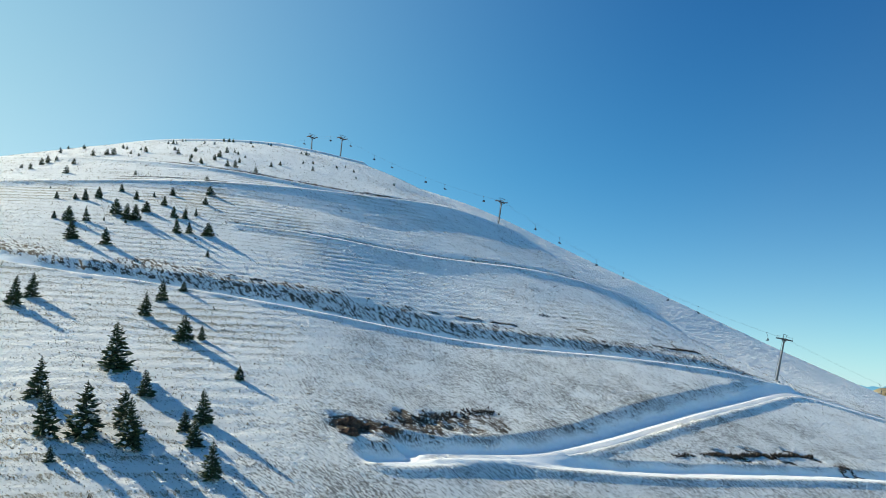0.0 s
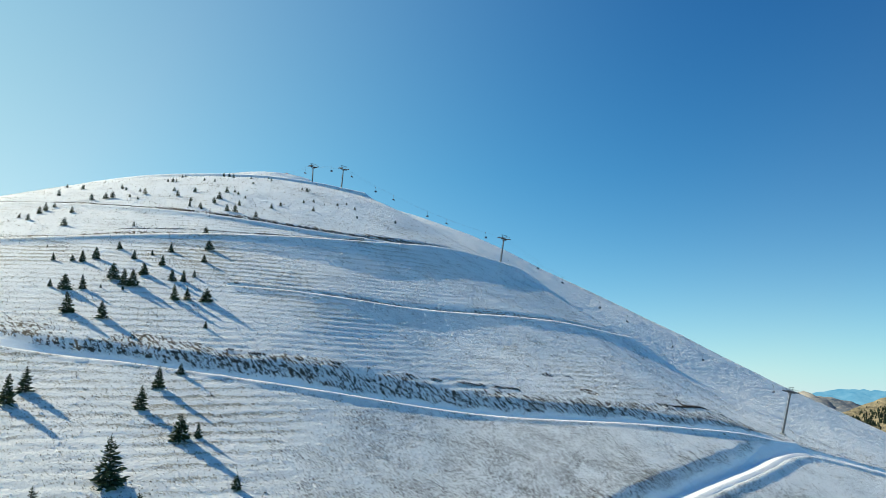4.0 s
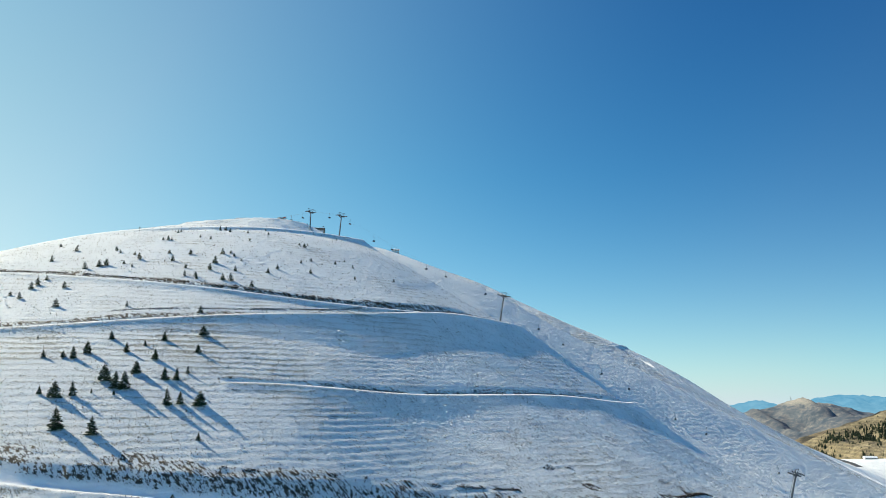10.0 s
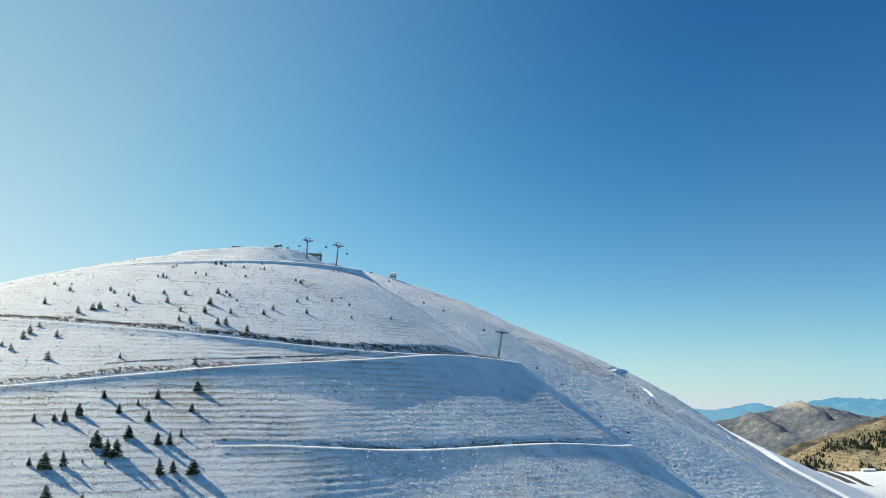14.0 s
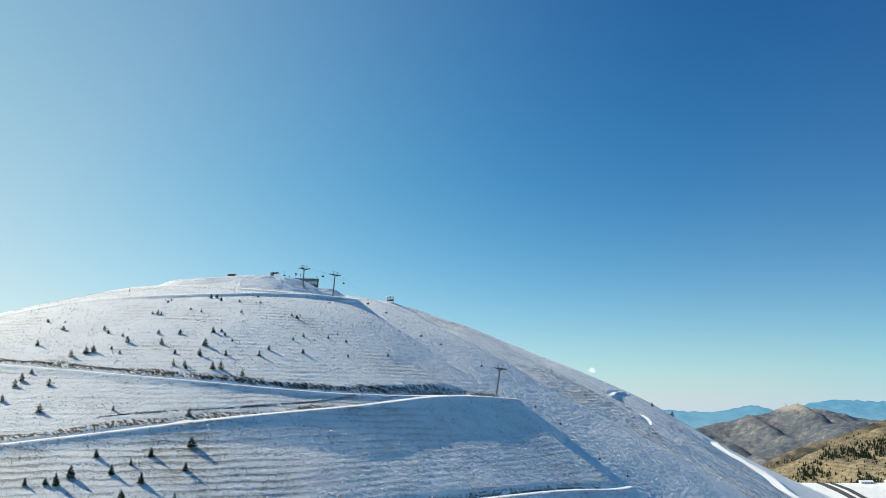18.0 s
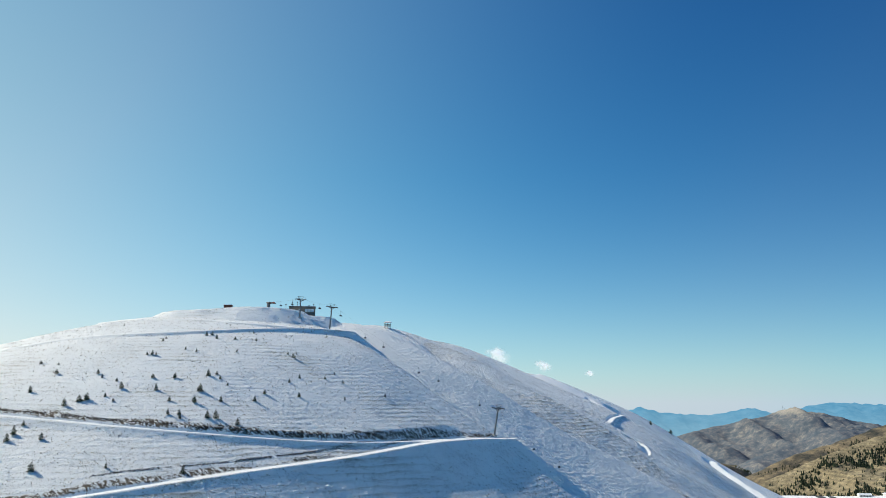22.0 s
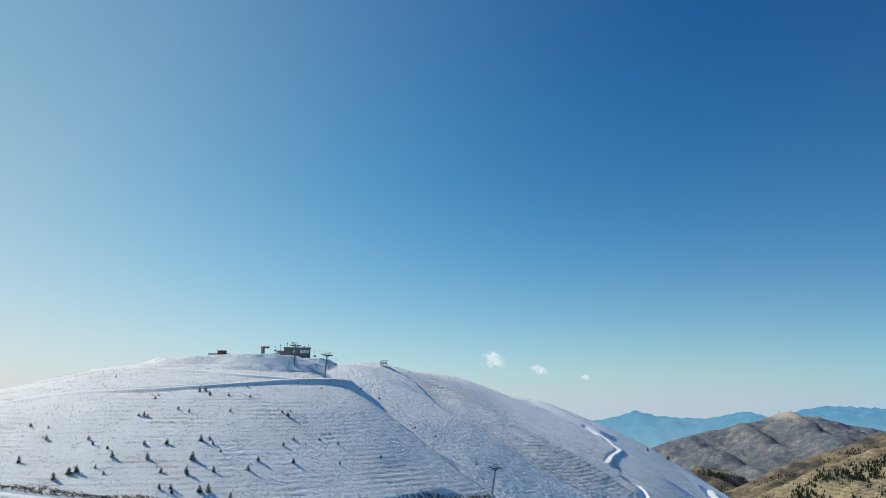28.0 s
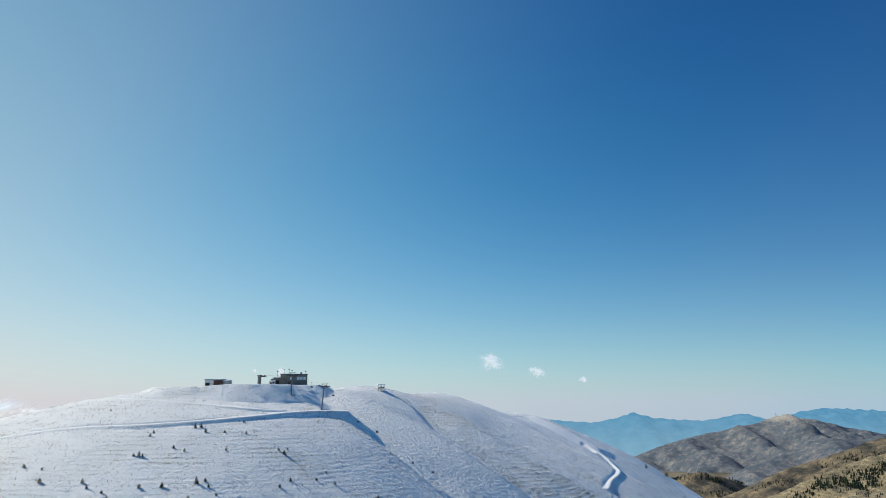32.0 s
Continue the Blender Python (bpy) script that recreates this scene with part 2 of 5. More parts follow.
def spline_weights(knots, v):
    """Cubic weights of the knots at each v, held beyond the ends."""
    v = np.clip(np.asarray(v, float), knots[0], knots[-1])
    n, r = len(knots), np.arange(len(v))
    i = np.clip(np.searchsorted(knots, v, side="right") - 1, 0, n - 2)
    h = knots[i + 1] - knots[i]
    u = (v - knots[i]) / h
    w = np.zeros((len(v), n))
    np.add.at(w, (r, i), 2 * u**3 - 3 * u**2 + 1)
    np.add.at(w, (r, i + 1), 3 * u**2 - 2 * u**3)
    for j, c in ((i, (u**3 - 2 * u**2 + u) * h), (i + 1, (u**3 - u**2) * h)):
        lo, hi = np.maximum(j - 1, 0), np.minimum(j + 1, n - 1)
        d = knots[hi] - knots[lo]
        np.add.at(w, (r, hi), c / d)
        np.add.at(w, (r, lo), -c / d)
    return w


def smooth(a, b, v):
    u = np.clip((v - a) / (b - a), 0, 1)
    return u * u * (3 - 2 * u)


def waves(x, y, size, seed=0, octaves=4):
    """Cheap smooth noise about -1 to 1 from turned sine waves."""
    rng = np.random.RandomState(seed)
    out, amp, k = 0, 1.0, 2 * math.pi / size
    for _ in range(octaves):
        for _ in range(3):
            a, p, q = rng.uniform(0, 2 * math.pi), rng.uniform(0, 2 * math.pi), rng.uniform(0.7, 1.4)
            out = out + amp / 3 * np.sin(k * q * (x * math.cos(a) + y * math.sin(a)) + p + 1.3 * np.sin(k * 0.37 * (x * math.sin(a) - y * math.cos(a)) + q * 5))
        amp, k = amp * 0.5, k * 2.1
    return out


def hill(x, y):
    """The bare hill's height at points."""
    x, y = np.ravel(x).astype(float), np.ravel(y).astype(float)
    inner = np.einsum("pi,ij,pj->p", spline_weights(COLS, x), HEIGHTS, spline_weights(ROWS, y))
    out_x = np.maximum(COLS[0] - x, 0) + np.maximum(x - COLS[-1], 0)
    out_y = np.maximum(ROWS[0] - y, 0) + np.maximum(y - ROWS[-1], 0)
    away = np.hypot(out_x, out_y)
    valley = -190 + 35 * waves(x, y, 1500, 3, 3)
    return inner + (valley - inner) * smooth(0, 700, away) - 0.42 * np.minimum(np.maximum(ROWS[0] - y, 0), 200) * (1 - smooth(0, 700, away))


def curve_through(points, step=2.5):
    """A smooth line in plan through the points."""
    p = np.array(points, float)
    s = np.r_[0, np.cumsum(np.hypot(*np.diff(p, axis=0).T))]
    v = np.linspace(0, s[-1], max(4, int(s[-1] / step)))
    return spline_weights(s, v) @ p


class Road:
    """A bench in the slope: its width, its line in plan, how far it is sunk or raised, its slopes and how far the bare bank reaches uphill."""

    def __init__(self, width, points, cut=0.9, fill=0.75, reach=4.0, bank=1.0, lift=0.0, ease=12, berm=None, tilt=0.0, drift=0.8):
        self.width, self.cut, self.fill, self.bank, self.reach = width, cut, fill, bank, reach
        self.tilt, self.drift = tilt, drift
        self.berm = 0.15 + 0.05 * width if berm is None else berm
        self.line = curve_through(points)
        along = np.linspace(0, 1, len(self.line))
        z = hill(self.line[:, 0], self.line[:, 1]) + np.interp(along, np.linspace(0, 1, len(np.atleast_1d(lift))), np.atleast_1d(lift))
        k = np.ones(ease) / ease
        self.z = np.convolve(np.pad(z, ease, mode="edge"), k, "same")[ease:-ease]


ROADS = [
    Road(5.5, [(-9, 126), (-2, 131), (5, 137.5), (13, 143), (28, 151), (47, 161), (75, 176), (103, 191), (150, 214), (210, 240)], reach=3, bank=0.6, cut=1.2, berm=0.45, tilt=0.16, lift=(-0.5, -0.3, 0, 0, 0, 0), drift=1.6, fill=0.55),
    Road(7.0, [(-3, 135), (5, 140.5), (13, 147), (22, 157), (39, 176), (56, 194), (85, 226), (108, 256), (122, 268), (150, 280), (200, 300)], reach=9, bank=0.72, cut=1.2, berm=0.6, tilt=0.26, lift=(-0.9, -0.9, -0.9, -0.9, -0.5, 0), drift=2.0, fill=0.6),
    Road(4.6, [(-200, 190), (-140, 178), (-96, 171), (-67, 177), (-37, 187), (-1, 205), (33, 221), (71, 241), (100, 261), (112, 266)], cut=0.95, reach=13, bank=0.9, drift=2.0, lift=(-1.5, -1.5, -1.5, -0.5)),
    Road(4.6, [(-220, 225), (-175, 232), (-131, 242), (-95, 257), (-62, 278), (-28, 306), (1, 337), (20, 362), (35, 382)], reach=5, lift=(0, 0, 0.5, 2.5, 2.5, 0.5)),
    Road(4.2, [(-250, 330), (-200, 310), (-164, 300), (-136, 295), (-108, 293), (-78, 298), (-39, 315), (-13, 332), (12, 358)], reach=6, lift=(0, 0, 0, -0.5, -1.0)),
    Road(2.2, [(-62, 229), (-41, 240), (-25, 250), (0, 269), (32, 294), (72, 334), (80, 345)], reach=1.9, bank=0.9, berm=0.08),
    Road(5.0, [(-250, 408), (-212, 402), (-177, 397), (-139, 392), (-101, 403), (-77, 423), (-60, 440), (-49, 449)], reach=3, bank=0.15, cut=0.65, lift=(0, 0, 0, 0.5, 1.6)),
    Road(4.0, [(-195, 462), (-168, 446), (-139, 432), (-114, 426), (-96, 424), (-78, 428)], reach=3, bank=0.2),
    Road(4.0, [(150, 794), (158, 785), (164, 764), (164, 728), (157, 690), (150, 655), (140, 618), (130, 592), (119, 557)], reach=2, bank=0.1, cut=1.6, fill=1.3, berm=0.5),
    Road(3.4, [(127, 532), (133, 529), (133, 515), (129, 503)], reach=2, bank=0.1, cut=1.6, fill=1.3, berm=0.5),
    Road(8.0, [(262, 775), (255, 750), (253, 715), (252, 685), (254, 655), (253, 630), (246, 598), (240, 570), (243, 545), (250, 510), (262, 470)], reach=2, bank=0.1, berm=0.6, tilt=0.1),
]


def nearest(road, x, y, reach):
    """Distance to the road's line and the line's height there; far points get a great distance."""
    dist, z = np.full(len(x), 1e9), np.zeros(len(x))
    a, b = road.line[:-1], road.line[1:]
    box = np.where((x > road.line[:, 0].min() - reach) & (x < road.line[:, 0].max() + reach)
                   & (y > road.line[:, 1].min() - reach) & (y < road.line[:, 1].max() + reach))[0]
    px, py = x[box], y[box]
    best, bz = np.full(len(box), 1e9), np.zeros(len(box))
    for i in range(len(a)):
        near = np.where((abs(px - a[i, 0]) < reach + 4) & (abs(py - a[i, 1]) < reach + 4))[0]
        if not len(near):
            continue
        d = b[i] - a[i]
        u = np.clip(((px[near] - a[i, 0]) * d[0] + (py[near] - a[i, 1]) * d[1]) / (d @ d), 0, 1)
        e = np.hypot(px[near] - a[i, 0] - u * d[0], py[near] - a[i, 1] - u * d[1])
        win = e < best[near]
        best[near[win]] = e[win]
        bz[near[win]] = (road.z[i] + u * (road.z[i + 1] - road.z[i]))[win]
    dist[box], z[box] = best, bz
    return dist, z


# bare earth and scrub: x, y, half widths, how bare
OUTCROPS = [(-15.5, 135.5, 4.6, 4.0, 1.25), (-10, 138, 4.5, 3.2, 1.15), (-5, 147, 6.0, 5.0, 1.08), (2, 154, 6.5, 5.5, 1.05), (9, 161, 5.5, 4.5, 1.0),
            (64, 179, 5.0, 1.5, 1.1), (74, 185, 6.0, 1.6, 1.1), (85, 192, 5.0, 1.6, 1.1), (94, 192, 3.5, 3.0, 0.95), (44, 244, 4.0, 2.0, 1.0),
            (80, 266, 5.0, 5.0, 0.9), (90, 268, 6.0, 4.0, 0.85)]


RUGGED = np.random.RandomState(3)
TERRACE_RISE = 1.75  # metres from one planted terrace to the next


def lane(x, y):
    """Metres across the lift line, from the cleared piste's western edge."""
    return 0.632 * x + 0.775 * y - 312 + 1.5 * waves(x, y, 70, 44, 2)


def levelled(x, y, x0, x1, yc, radius, z0, z1):
    """A levelled top with steep banks: a height that the ground does not go below."""
    u = np.clip((x - x0) / (x1 - x0), 0, 1)
    d = np.hypot(x - x0 - (x1 - x0) * u, y - yc) - radius
    return z0 + (z1 - z0) * u - 0.62 * np.maximum(d + 0.7 * waves(x, y, 18, 41, 2), 0)


def surface(x, y):
    """Heights with terraces and roads, and the shares of road, bank and grass."""
    z = hill(x, y)
    off = lane(x, y)
    right = 82 + 28 * smooth(490, 570, y) + 22 * smooth(50, 120, x)  # the piste's far side
    high = smooth(440, 480, y) * smooth(600, 550, y)
    z = z + high * (-3.5 * np.exp(-((off - 86) / 22) ** 2) + 4.5 * smooth(101, 134, off) * smooth(209, 159, off))
    z = z + 0.15 * waves(x, y, 38, 5, 2) * smooth(5000, 900, np.hypot(x, y))
    piste = smooth(-2, 3, off) * smooth(right + 4, right - 4, off) * smooth(300, 330, y)
    # ditches along both sides of the piste
    z = z - 5.2 * smooth(-2, 4, off) * smooth(66, 4, off) * smooth(315, 360, y) * smooth(560, 525, y)
    z = z - 0.7 * np.exp(-((off - 8) / 1.1) ** 2) * smooth(315, 360, y) * smooth(515, 480, y)
    z = z - 2.6 * smooth(-3, 2.5, off - right) * smooth(34, 3, off - right) * smooth(400, 460, y) * smooth(600, 560, y)
    z = z - 2.2 * smooth(-2, 3, off - right - 46) * smooth(80, 50, off - right) * smooth(400, 460, y) * smooth(600, 560, y)
    z = z + 0.17 * waves(x, y, 3.4, 47, 3) * piste
    along = 0.775 * x - 0.632 * y
    z = z + 3.6 * np.exp(-((along + 255) / 50) ** 2) * smooth(0, 25, off) * smooth(right, right - 25, off)
    z = np.maximum(z, levelled(x, y, -136, -112, 484, 31, 171.6, 173.4))
    z = np.maximum(z, levelled(x, y, -98, -88, 523, 20, 173.6, 173.8))
    z = np.maximum(z, levelled(x, y, -166, -140, 534, 13, 172.4, 172.4))
    # the far spur's bank, which turns to the sun
    over = (x - 134) * 0.646 + (y - 808) * 0.763
    sunny = smooth(46, 36, np.abs((x - 134) * 0.763 - (y - 808) * 0.646 + 4))
    z = z + sunny * np.interp(over, (-16, -8, 9, 40), (0, -2.6, 3.2, 0))
    # planted terraces along the contours
    on_hill = smooth(-300, -240, x) * smooth(240, 200, x) * smooth(700, 600, y) * smooth(60, 90, y)
    level = (z + 0.45 * waves(x, y, 60, 9, 2) + 0.18 * waves(x, y, 11, 10, 2)) / TERRACE_RISE
    step = level - np.floor(level)
    bench = -np.where(step < 0.3, step, 0.3 * (1 - step) / 0.7)  # a flat tread, then a steeper riser
    strength = np.clip((0.34 - 0.12 * smooth(240, 330, y)) + 0.28 * waves(x, y, 45, 12, 3), 0.06, 0.7) * on_hill * (1 - 0.95 * piste) * smooth(168, 162, z)
    # made slopes below the roads and the steep eastern flank: smooth, without terraces
    made = smooth(-34, -20, x) * smooth(0, -6, y - 0.62 * x - 204)
    made = np.maximum(made, 0.6 * smooth(-25, 15, x) * smooth(220, 232, y) * smooth(345, 330, y))
    strength = strength * (1 - 0.8 * made)
    # the smooth slope beyond the straw strip, and the plateau below it
    strip_width = 46 * smooth(150, 112, x)
    east = smooth(0, 8, off - right - strip_width) * smooth(400, 440, y)
    # the snowy plateau at the foot of the hill, where the asphalt road runs
    aside = np.hypot(np.maximum(np.maximum(430 - x, x - 800), 0), np.maximum(np.maximum(900 - y, y - 1190), 0))
    z = np.maximum(z, -12 - 0.07 * np.clip(1150 - y, 0, 400) + 1.2 * waves(x, y, 130, 57, 2) - 0.35 * aside)
    plateau = np.maximum(smooth(238, 262, x) * smooth(440, 500, y), smooth(60, 20, aside))
    strength = strength * (1 - 0.85 * east) * (1 - 0.4 * smooth(0, 8, off - right) * smooth(360, 420, y))
    base = z.copy()
    z = z + strength * bench * TERRACE_RISE
    z = z + (0.05 + 0.035 * smooth(260, 340, y) + 0.03 * piste + 0.07 * smooth(0, 8, off - right) * smooth(400, 440, y)) * RUGGED.normal(0, 1, len(x)) * on_hill
    road = sunny * smooth(11, 8, np.abs(over))
    bank = np.zeros(len(x))
    for cx, cy, rx, ry, share in OUTCROPS:
        d = np.hypot((x - cx) / rx, (y - cy) / ry) + 0.25 * waves(x, y, 6, 61, 2)
        bank = np.maximum(bank, share * smooth(1.1, 0.8, d))
        z = z - 0.4 * smooth(1.1, 0.7, d) * (1 + waves(x, y, 4, 62, 2)) * (share > 1)
    for r in ROADS:
        d, rz = nearest(r, x, y, 26)
        half = r.width / 2
        over = np.maximum(d - half, 0)
        rz = np.where(base < rz - 0.2, rz - r.tilt * np.minimum(d, half), rz)
        rough = 1 + 0.05 * waves(x, y, 14, 21, 2)
        lo, hi = rz - over * r.fill, rz + over * r.cut * rough
        touched = d < 24
        uphill = touched & (base > rz + 0.3)
        reach = r.reach * (1 + 0.4 * waves(x, y, 40, 23, 2))
        bank = np.where(uphill & (d > half * 0.9), np.maximum(bank, r.bank * smooth(reach + 1.5, reach * 0.6, over)), bank)
        z = np.where(touched, np.clip(z, lo, hi), z)
        berm = np.exp(-((d - half + 0.5) / (0.7 + 0.23 * r.width)) ** 4) * r.berm * (base < rz + 0.5)
        z = z + np.where(touched, berm, 0)
        blown = r.drift * (1 + 0.5 * waves(x, y, 12, 25, 2)) * (base > rz + 0.3)  # snow drifted over the foot of the cut
        bare = smooth(half + 0.6 + blown, half - 0.4 + blown * 0.7, d)
        road, bank = np.maximum(road, bare), bank * (1 - bare)
    grass = 0.36 + 0.3 * waves(x, y, 90, 31, 3) - 0.10 * smooth(90, 160, z)
    grass = grass + 0.26 * smooth(0.3, 0.5, step) * on_hill * (1 - piste) * (1 - made)
    grass = grass - 0.25 * made * smooth(230, 205, y) - 0.25 * east - 0.5 * plateau - 0.5 * piste + 0.16 * smooth(-3, 3, off - right) * smooth(360, 420, y)
    terrace = on_hill * (1 - 0.9 * east) * (1 - 0.75 * made) * (1 - piste) * (1 - road) * smooth(0.6, 0.1, bank) * smooth(168, 162, z) * (1 - 0.5 * smooth(70, 140, z))
    clean = np.clip(0.3 * smooth(240, 210, y) * (1 - made) + 0.7 * piste + 0.6 * smooth(50, 150, z) - 0.1 * east - 0.5 * made * smooth(230, 200, y) - 0.5 * smooth(-3, 3, off - right) * (1 - 0.6 * east) * smooth(400, 440, y) + plateau, -0.5, 1.2)
    return z, road, bank, np.clip(grass, 0, 1.2), terrace, piste, clean, level


def spaced(near, far, fine, growth=1.16):
    """Grid lines: even between near's ends, then wider and wider out to far's ends."""
    mid = list(np.arange(near[0], near[1] + fine / 2, fine))
    left, right, s = [], [], fine
    v = near[0]
    while v > far[0]:
        s *= growth
        v -= s
        left.append(v)
    v, s = near[1], fine
    while v < far[1]:
        s *= growth
        v += s
        right.append(v)
    return np.array(left[::-1] + mid + right)


def sheet(name, xs, ys, z, material, attributes=()):
    """One ground mesh over the grid lines."""
    nx, ny = len(xs), len(ys)
    gx, gy = np.meshgrid(xs, ys, indexing="ij")
    me = bpy.data.meshes.new(name)
    me.vertices.add(nx * ny)
    me.vertices.foreach_set("co", np.stack([gx.ravel(), gy.ravel(), z], 1).astype(np.float32).ravel())
    i, j = np.meshgrid(np.arange(nx - 1), np.arange(ny - 1), indexing="ij")
    a = (i * ny + j).ravel()
    quads = np.stack([a, a + ny, a + ny + 1, a + 1], 1).astype(np.int32)
    me.loops.add(quads.size)
    me.loops.foreach_set("vertex_index", quads.ravel())
    me.polygons.add(len(quads))
    me.polygons.foreach_set("loop_start", np.arange(0, quads.size, 4, dtype=np.int32))
    me.update(calc_edges=True)
    for key, values in attributes:
        me.attributes.new(key, "FLOAT", "POINT").data.foreach_set("value", values.astype(np.float32))
    me.shade_smooth()
    me.materials.append(material)
    return new(name, me)


xs = spaced((-262, 250), (-5200, 5200), 1.05)
ys = np.r_[spaced((86, 100), (-1500, 100), 0.7)[:-1], np.arange(100, 470, 0.52), np.arange(470, 640, 1.2), np.arange(640, 880, 1.9)]
grow, last = 1.9, ys[-1]
tail = []
while last < 5100:
    grow *= 1.14
    last += grow
    tail.append(last)
ys = np.r_[ys, tail]
ys = np.unique(ys.round(3))
GX, GY = np.meshgrid(xs, ys, indexing="ij")
GZ, ROADNESS, BANKNESS, GRASS, TERRACE, PISTE, CLEAN, LEVEL = surface(GX.ravel(), GY.ravel())
VALLEY = smooth(-55, -95, GZ + 18 * waves(GX.ravel(), GY.ravel(), 160, 51, 3)) * smooth(520, 640, GY.ravel())
ground = tagged(sheet("ground", xs, ys, GZ, SNOW, (("road", ROADNESS), ("bank", BANKNESS), ("grass", GRASS), ("valley", VALLEY), ("terrace", TERRACE), ("piste", PISTE), ("clean", CLEAN), ("level", LEVEL))),
                "snow-dusted terraced hillside with grass showing through", "hillside", kind="structure")
HEIGHT_MAP = GZ.reshape(len(xs), len(ys))


def ground_at(x, y):
    """Height of the built ground at one place."""
    i, j = min(max(np.searchsorted(xs, x) - 1, 0), len(xs) - 2), min(max(np.searchsorted(ys, y) - 1, 0), len(ys) - 2)
    u, v = (x - xs[i]) / (xs[i + 1] - xs[i]), (y - ys[j]) / (ys[j + 1] - ys[j])
    h = HEIGHT_MAP
    return float((h[i, j] * (1 - u) + h[i + 1, j] * u) * (1 - v) + (h[i, j + 1] * (1 - u) + h[i + 1, j + 1] * u) * v)


# ---- firs ----
FIRS_LOWER = [  # x, y, height: below the second road
    (-80.5, 147.7, 6.1), (-80.1, 153.4, 5.4), (-59.1, 156.6, 5.3), (-59.5, 166.7, 5.1), (-57.8, 175.4, 2.7), (-53.3, 129.6, 8.4),
    (-48.5, 149.1, 5.3), (-46.2, 151.9, 3.1), (-35.2, 138.8, 2.6), (-58.1, 115.4, 6.5), (-52, 106, 7.4), (-47.6, 108.1, 8),
    (-44.4, 112.7, 5.8), (-41.5, 108.3, 7.3), (-45.6, 123, 4.4), (-35.5, 120.1, 5.4), (-37, 116.4, 3.5), (-34.5, 112.9, 4.3),
    (-29.9, 106.6, 5.3), (-48.5, 100.9, 2.2),
]
FIRS_BELOW_THIRD_ROAD = [  # between the second and the third road
    (-112.8, 224, 2.4), (-107.9, 225.3, 2.1), (-105.1, 225.5, 4), (-103.1, 229.7, 4.1), (-93.5, 233.8, 3.2), (-90.1, 239.4, 2),
    (-84.1, 232, 3.4), (-86.4, 244.9, 3.1), (-76.9, 253.3, 3.6), (-74.6, 241.5, 2.8), (-100.8, 240.4, 2.8), (-91.7, 216, 5),
    (-87.7, 213.3, 5.1), (-85.3, 214.2, 5.1), (-85.8, 222.8, 3.9), (-77.8, 222.5, 3.8), (-74.8, 223.5, 4), (-73.2, 228.3, 2.5),
    (-103.5, 204.9, 2.3), (-99.4, 204.6, 4.7), (-95.5, 206.5, 4.4), (-91.9, 209.2, 1.4), (-86.5, 210.4, 1.2), (-72.7, 211.1, 4.8),
    (-69.9, 213.2, 3.6), (-65.1, 214.7, 4.3), (-92.2, 192, 5.6), (-83.7, 192.3, 4.9), (-60.7, 200.6, 2.2), (-121.2, 236.4, 1),
]
FIRS_BELOW_FOURTH_ROAD = [  # between the third and the fourth road
    (-148.2, 281, 3.3), (-148.2, 285.3, 3.8), (-148.3, 291.7, 2.2), (-136.9, 282.1, 2.9), (-146.2, 269.9, 2.9), (-151.5, 273.7, 1.9),
    (-129.8, 262.9, 3.5), (-107.8, 267.3, 2.2), (-83.5, 270.7, 3),
]
FIRS_UPPER_WEST = [  # above the fourth road
    (-161.6, 320.4, 3.4), (-141.9, 307.6, 3.5), (-138, 311.6, 3.3), (-135.7, 312.6, 3.5), (-174.9, 353.8, 2), (-160.5, 338.7, 2.5),
    (-165.6, 350.5, 1.4), (-142.7, 337.9, 2.4), (-139.2, 333.9, 2.1), (-131.7, 330.5, 1.8), (-126.9, 323.8, 3.3), (-130, 316.1, 1.8),
    (-125.3, 312.6, 1.5), (-118.6, 335.4, 2.1), (-113.2, 324.7, 3.3), (-105, 316.8, 2.2), (-110.1, 337.3, 2.6), (-101.4, 305.3, 2.8),
    (-97.6, 306.5, 2.4), (-96.3, 303.7, 2.4), (-95.5, 317.7, 3.4), (-96.5, 327.9, 3.8), (-87.1, 307.5, 3.5), (-84.2, 308.3, 4),
    (-86.3, 322.4, 3), (-75.4, 307.4, 3.3), (-97.4, 342.2, 3.4), (-94.4, 344.1, 1.8), (-91.9, 340.6, 1.8), (-87.6, 336.6, 1.5),
]
FIRS_UPPER_EAST = [  # above the fourth road, near the lift
    (-115.8, 367.6, 1.7), (-110.1, 365.2, 2), (-130.2, 378.3, 1.8), (-130.1, 382.5, 1.5), (-112.7, 388.9, 2.7), (-110.2, 389.7, 2.4),
    (-106.5, 384.6, 2.4), (-97.9, 385.9, 1.8), (-92.4, 400.3, 1.5), (-87.9, 387.3, 1.8), (-92.9, 370, 1.4), (-130.5, 359.5, 1.7),
    (-128.1, 359.4, 2.8), (-126.3, 358.9, 2), (-74.2, 328.5, 2.7), (-71.8, 336.2, 2.5), (-64.4, 350.9, 2.1), (-61.1, 357.6, 2.1),
    (-58.2, 340.9, 2.6), (-67.5, 375.6, 2.5), (-70.5, 378, 1.4), (-67, 380.6, 1.4), (-165.2, 419, 1.7), (-50.7, 363.3, 1.6),
    (-47.4, 370.8, 1.4), (-42.6, 364.3, 1.9), (-39.8, 349.5, 1.8), (-23.4, 366.1, 1.9), (-55.8, 356.5, 1.1), (-58.7, 422.9, 1.3), (219, 827, 5.2), (245, 847, 5.6),
]


def part(name, bm, material, parent, label=""):
    me = bpy.data.meshes.new(name)
    bm.to_mesh(me)
    bm.free()
    me.materials.append(material)
    ob = new(name, me)
    ob.parent = parent
    if label:
        ob["label"] = label
    return ob


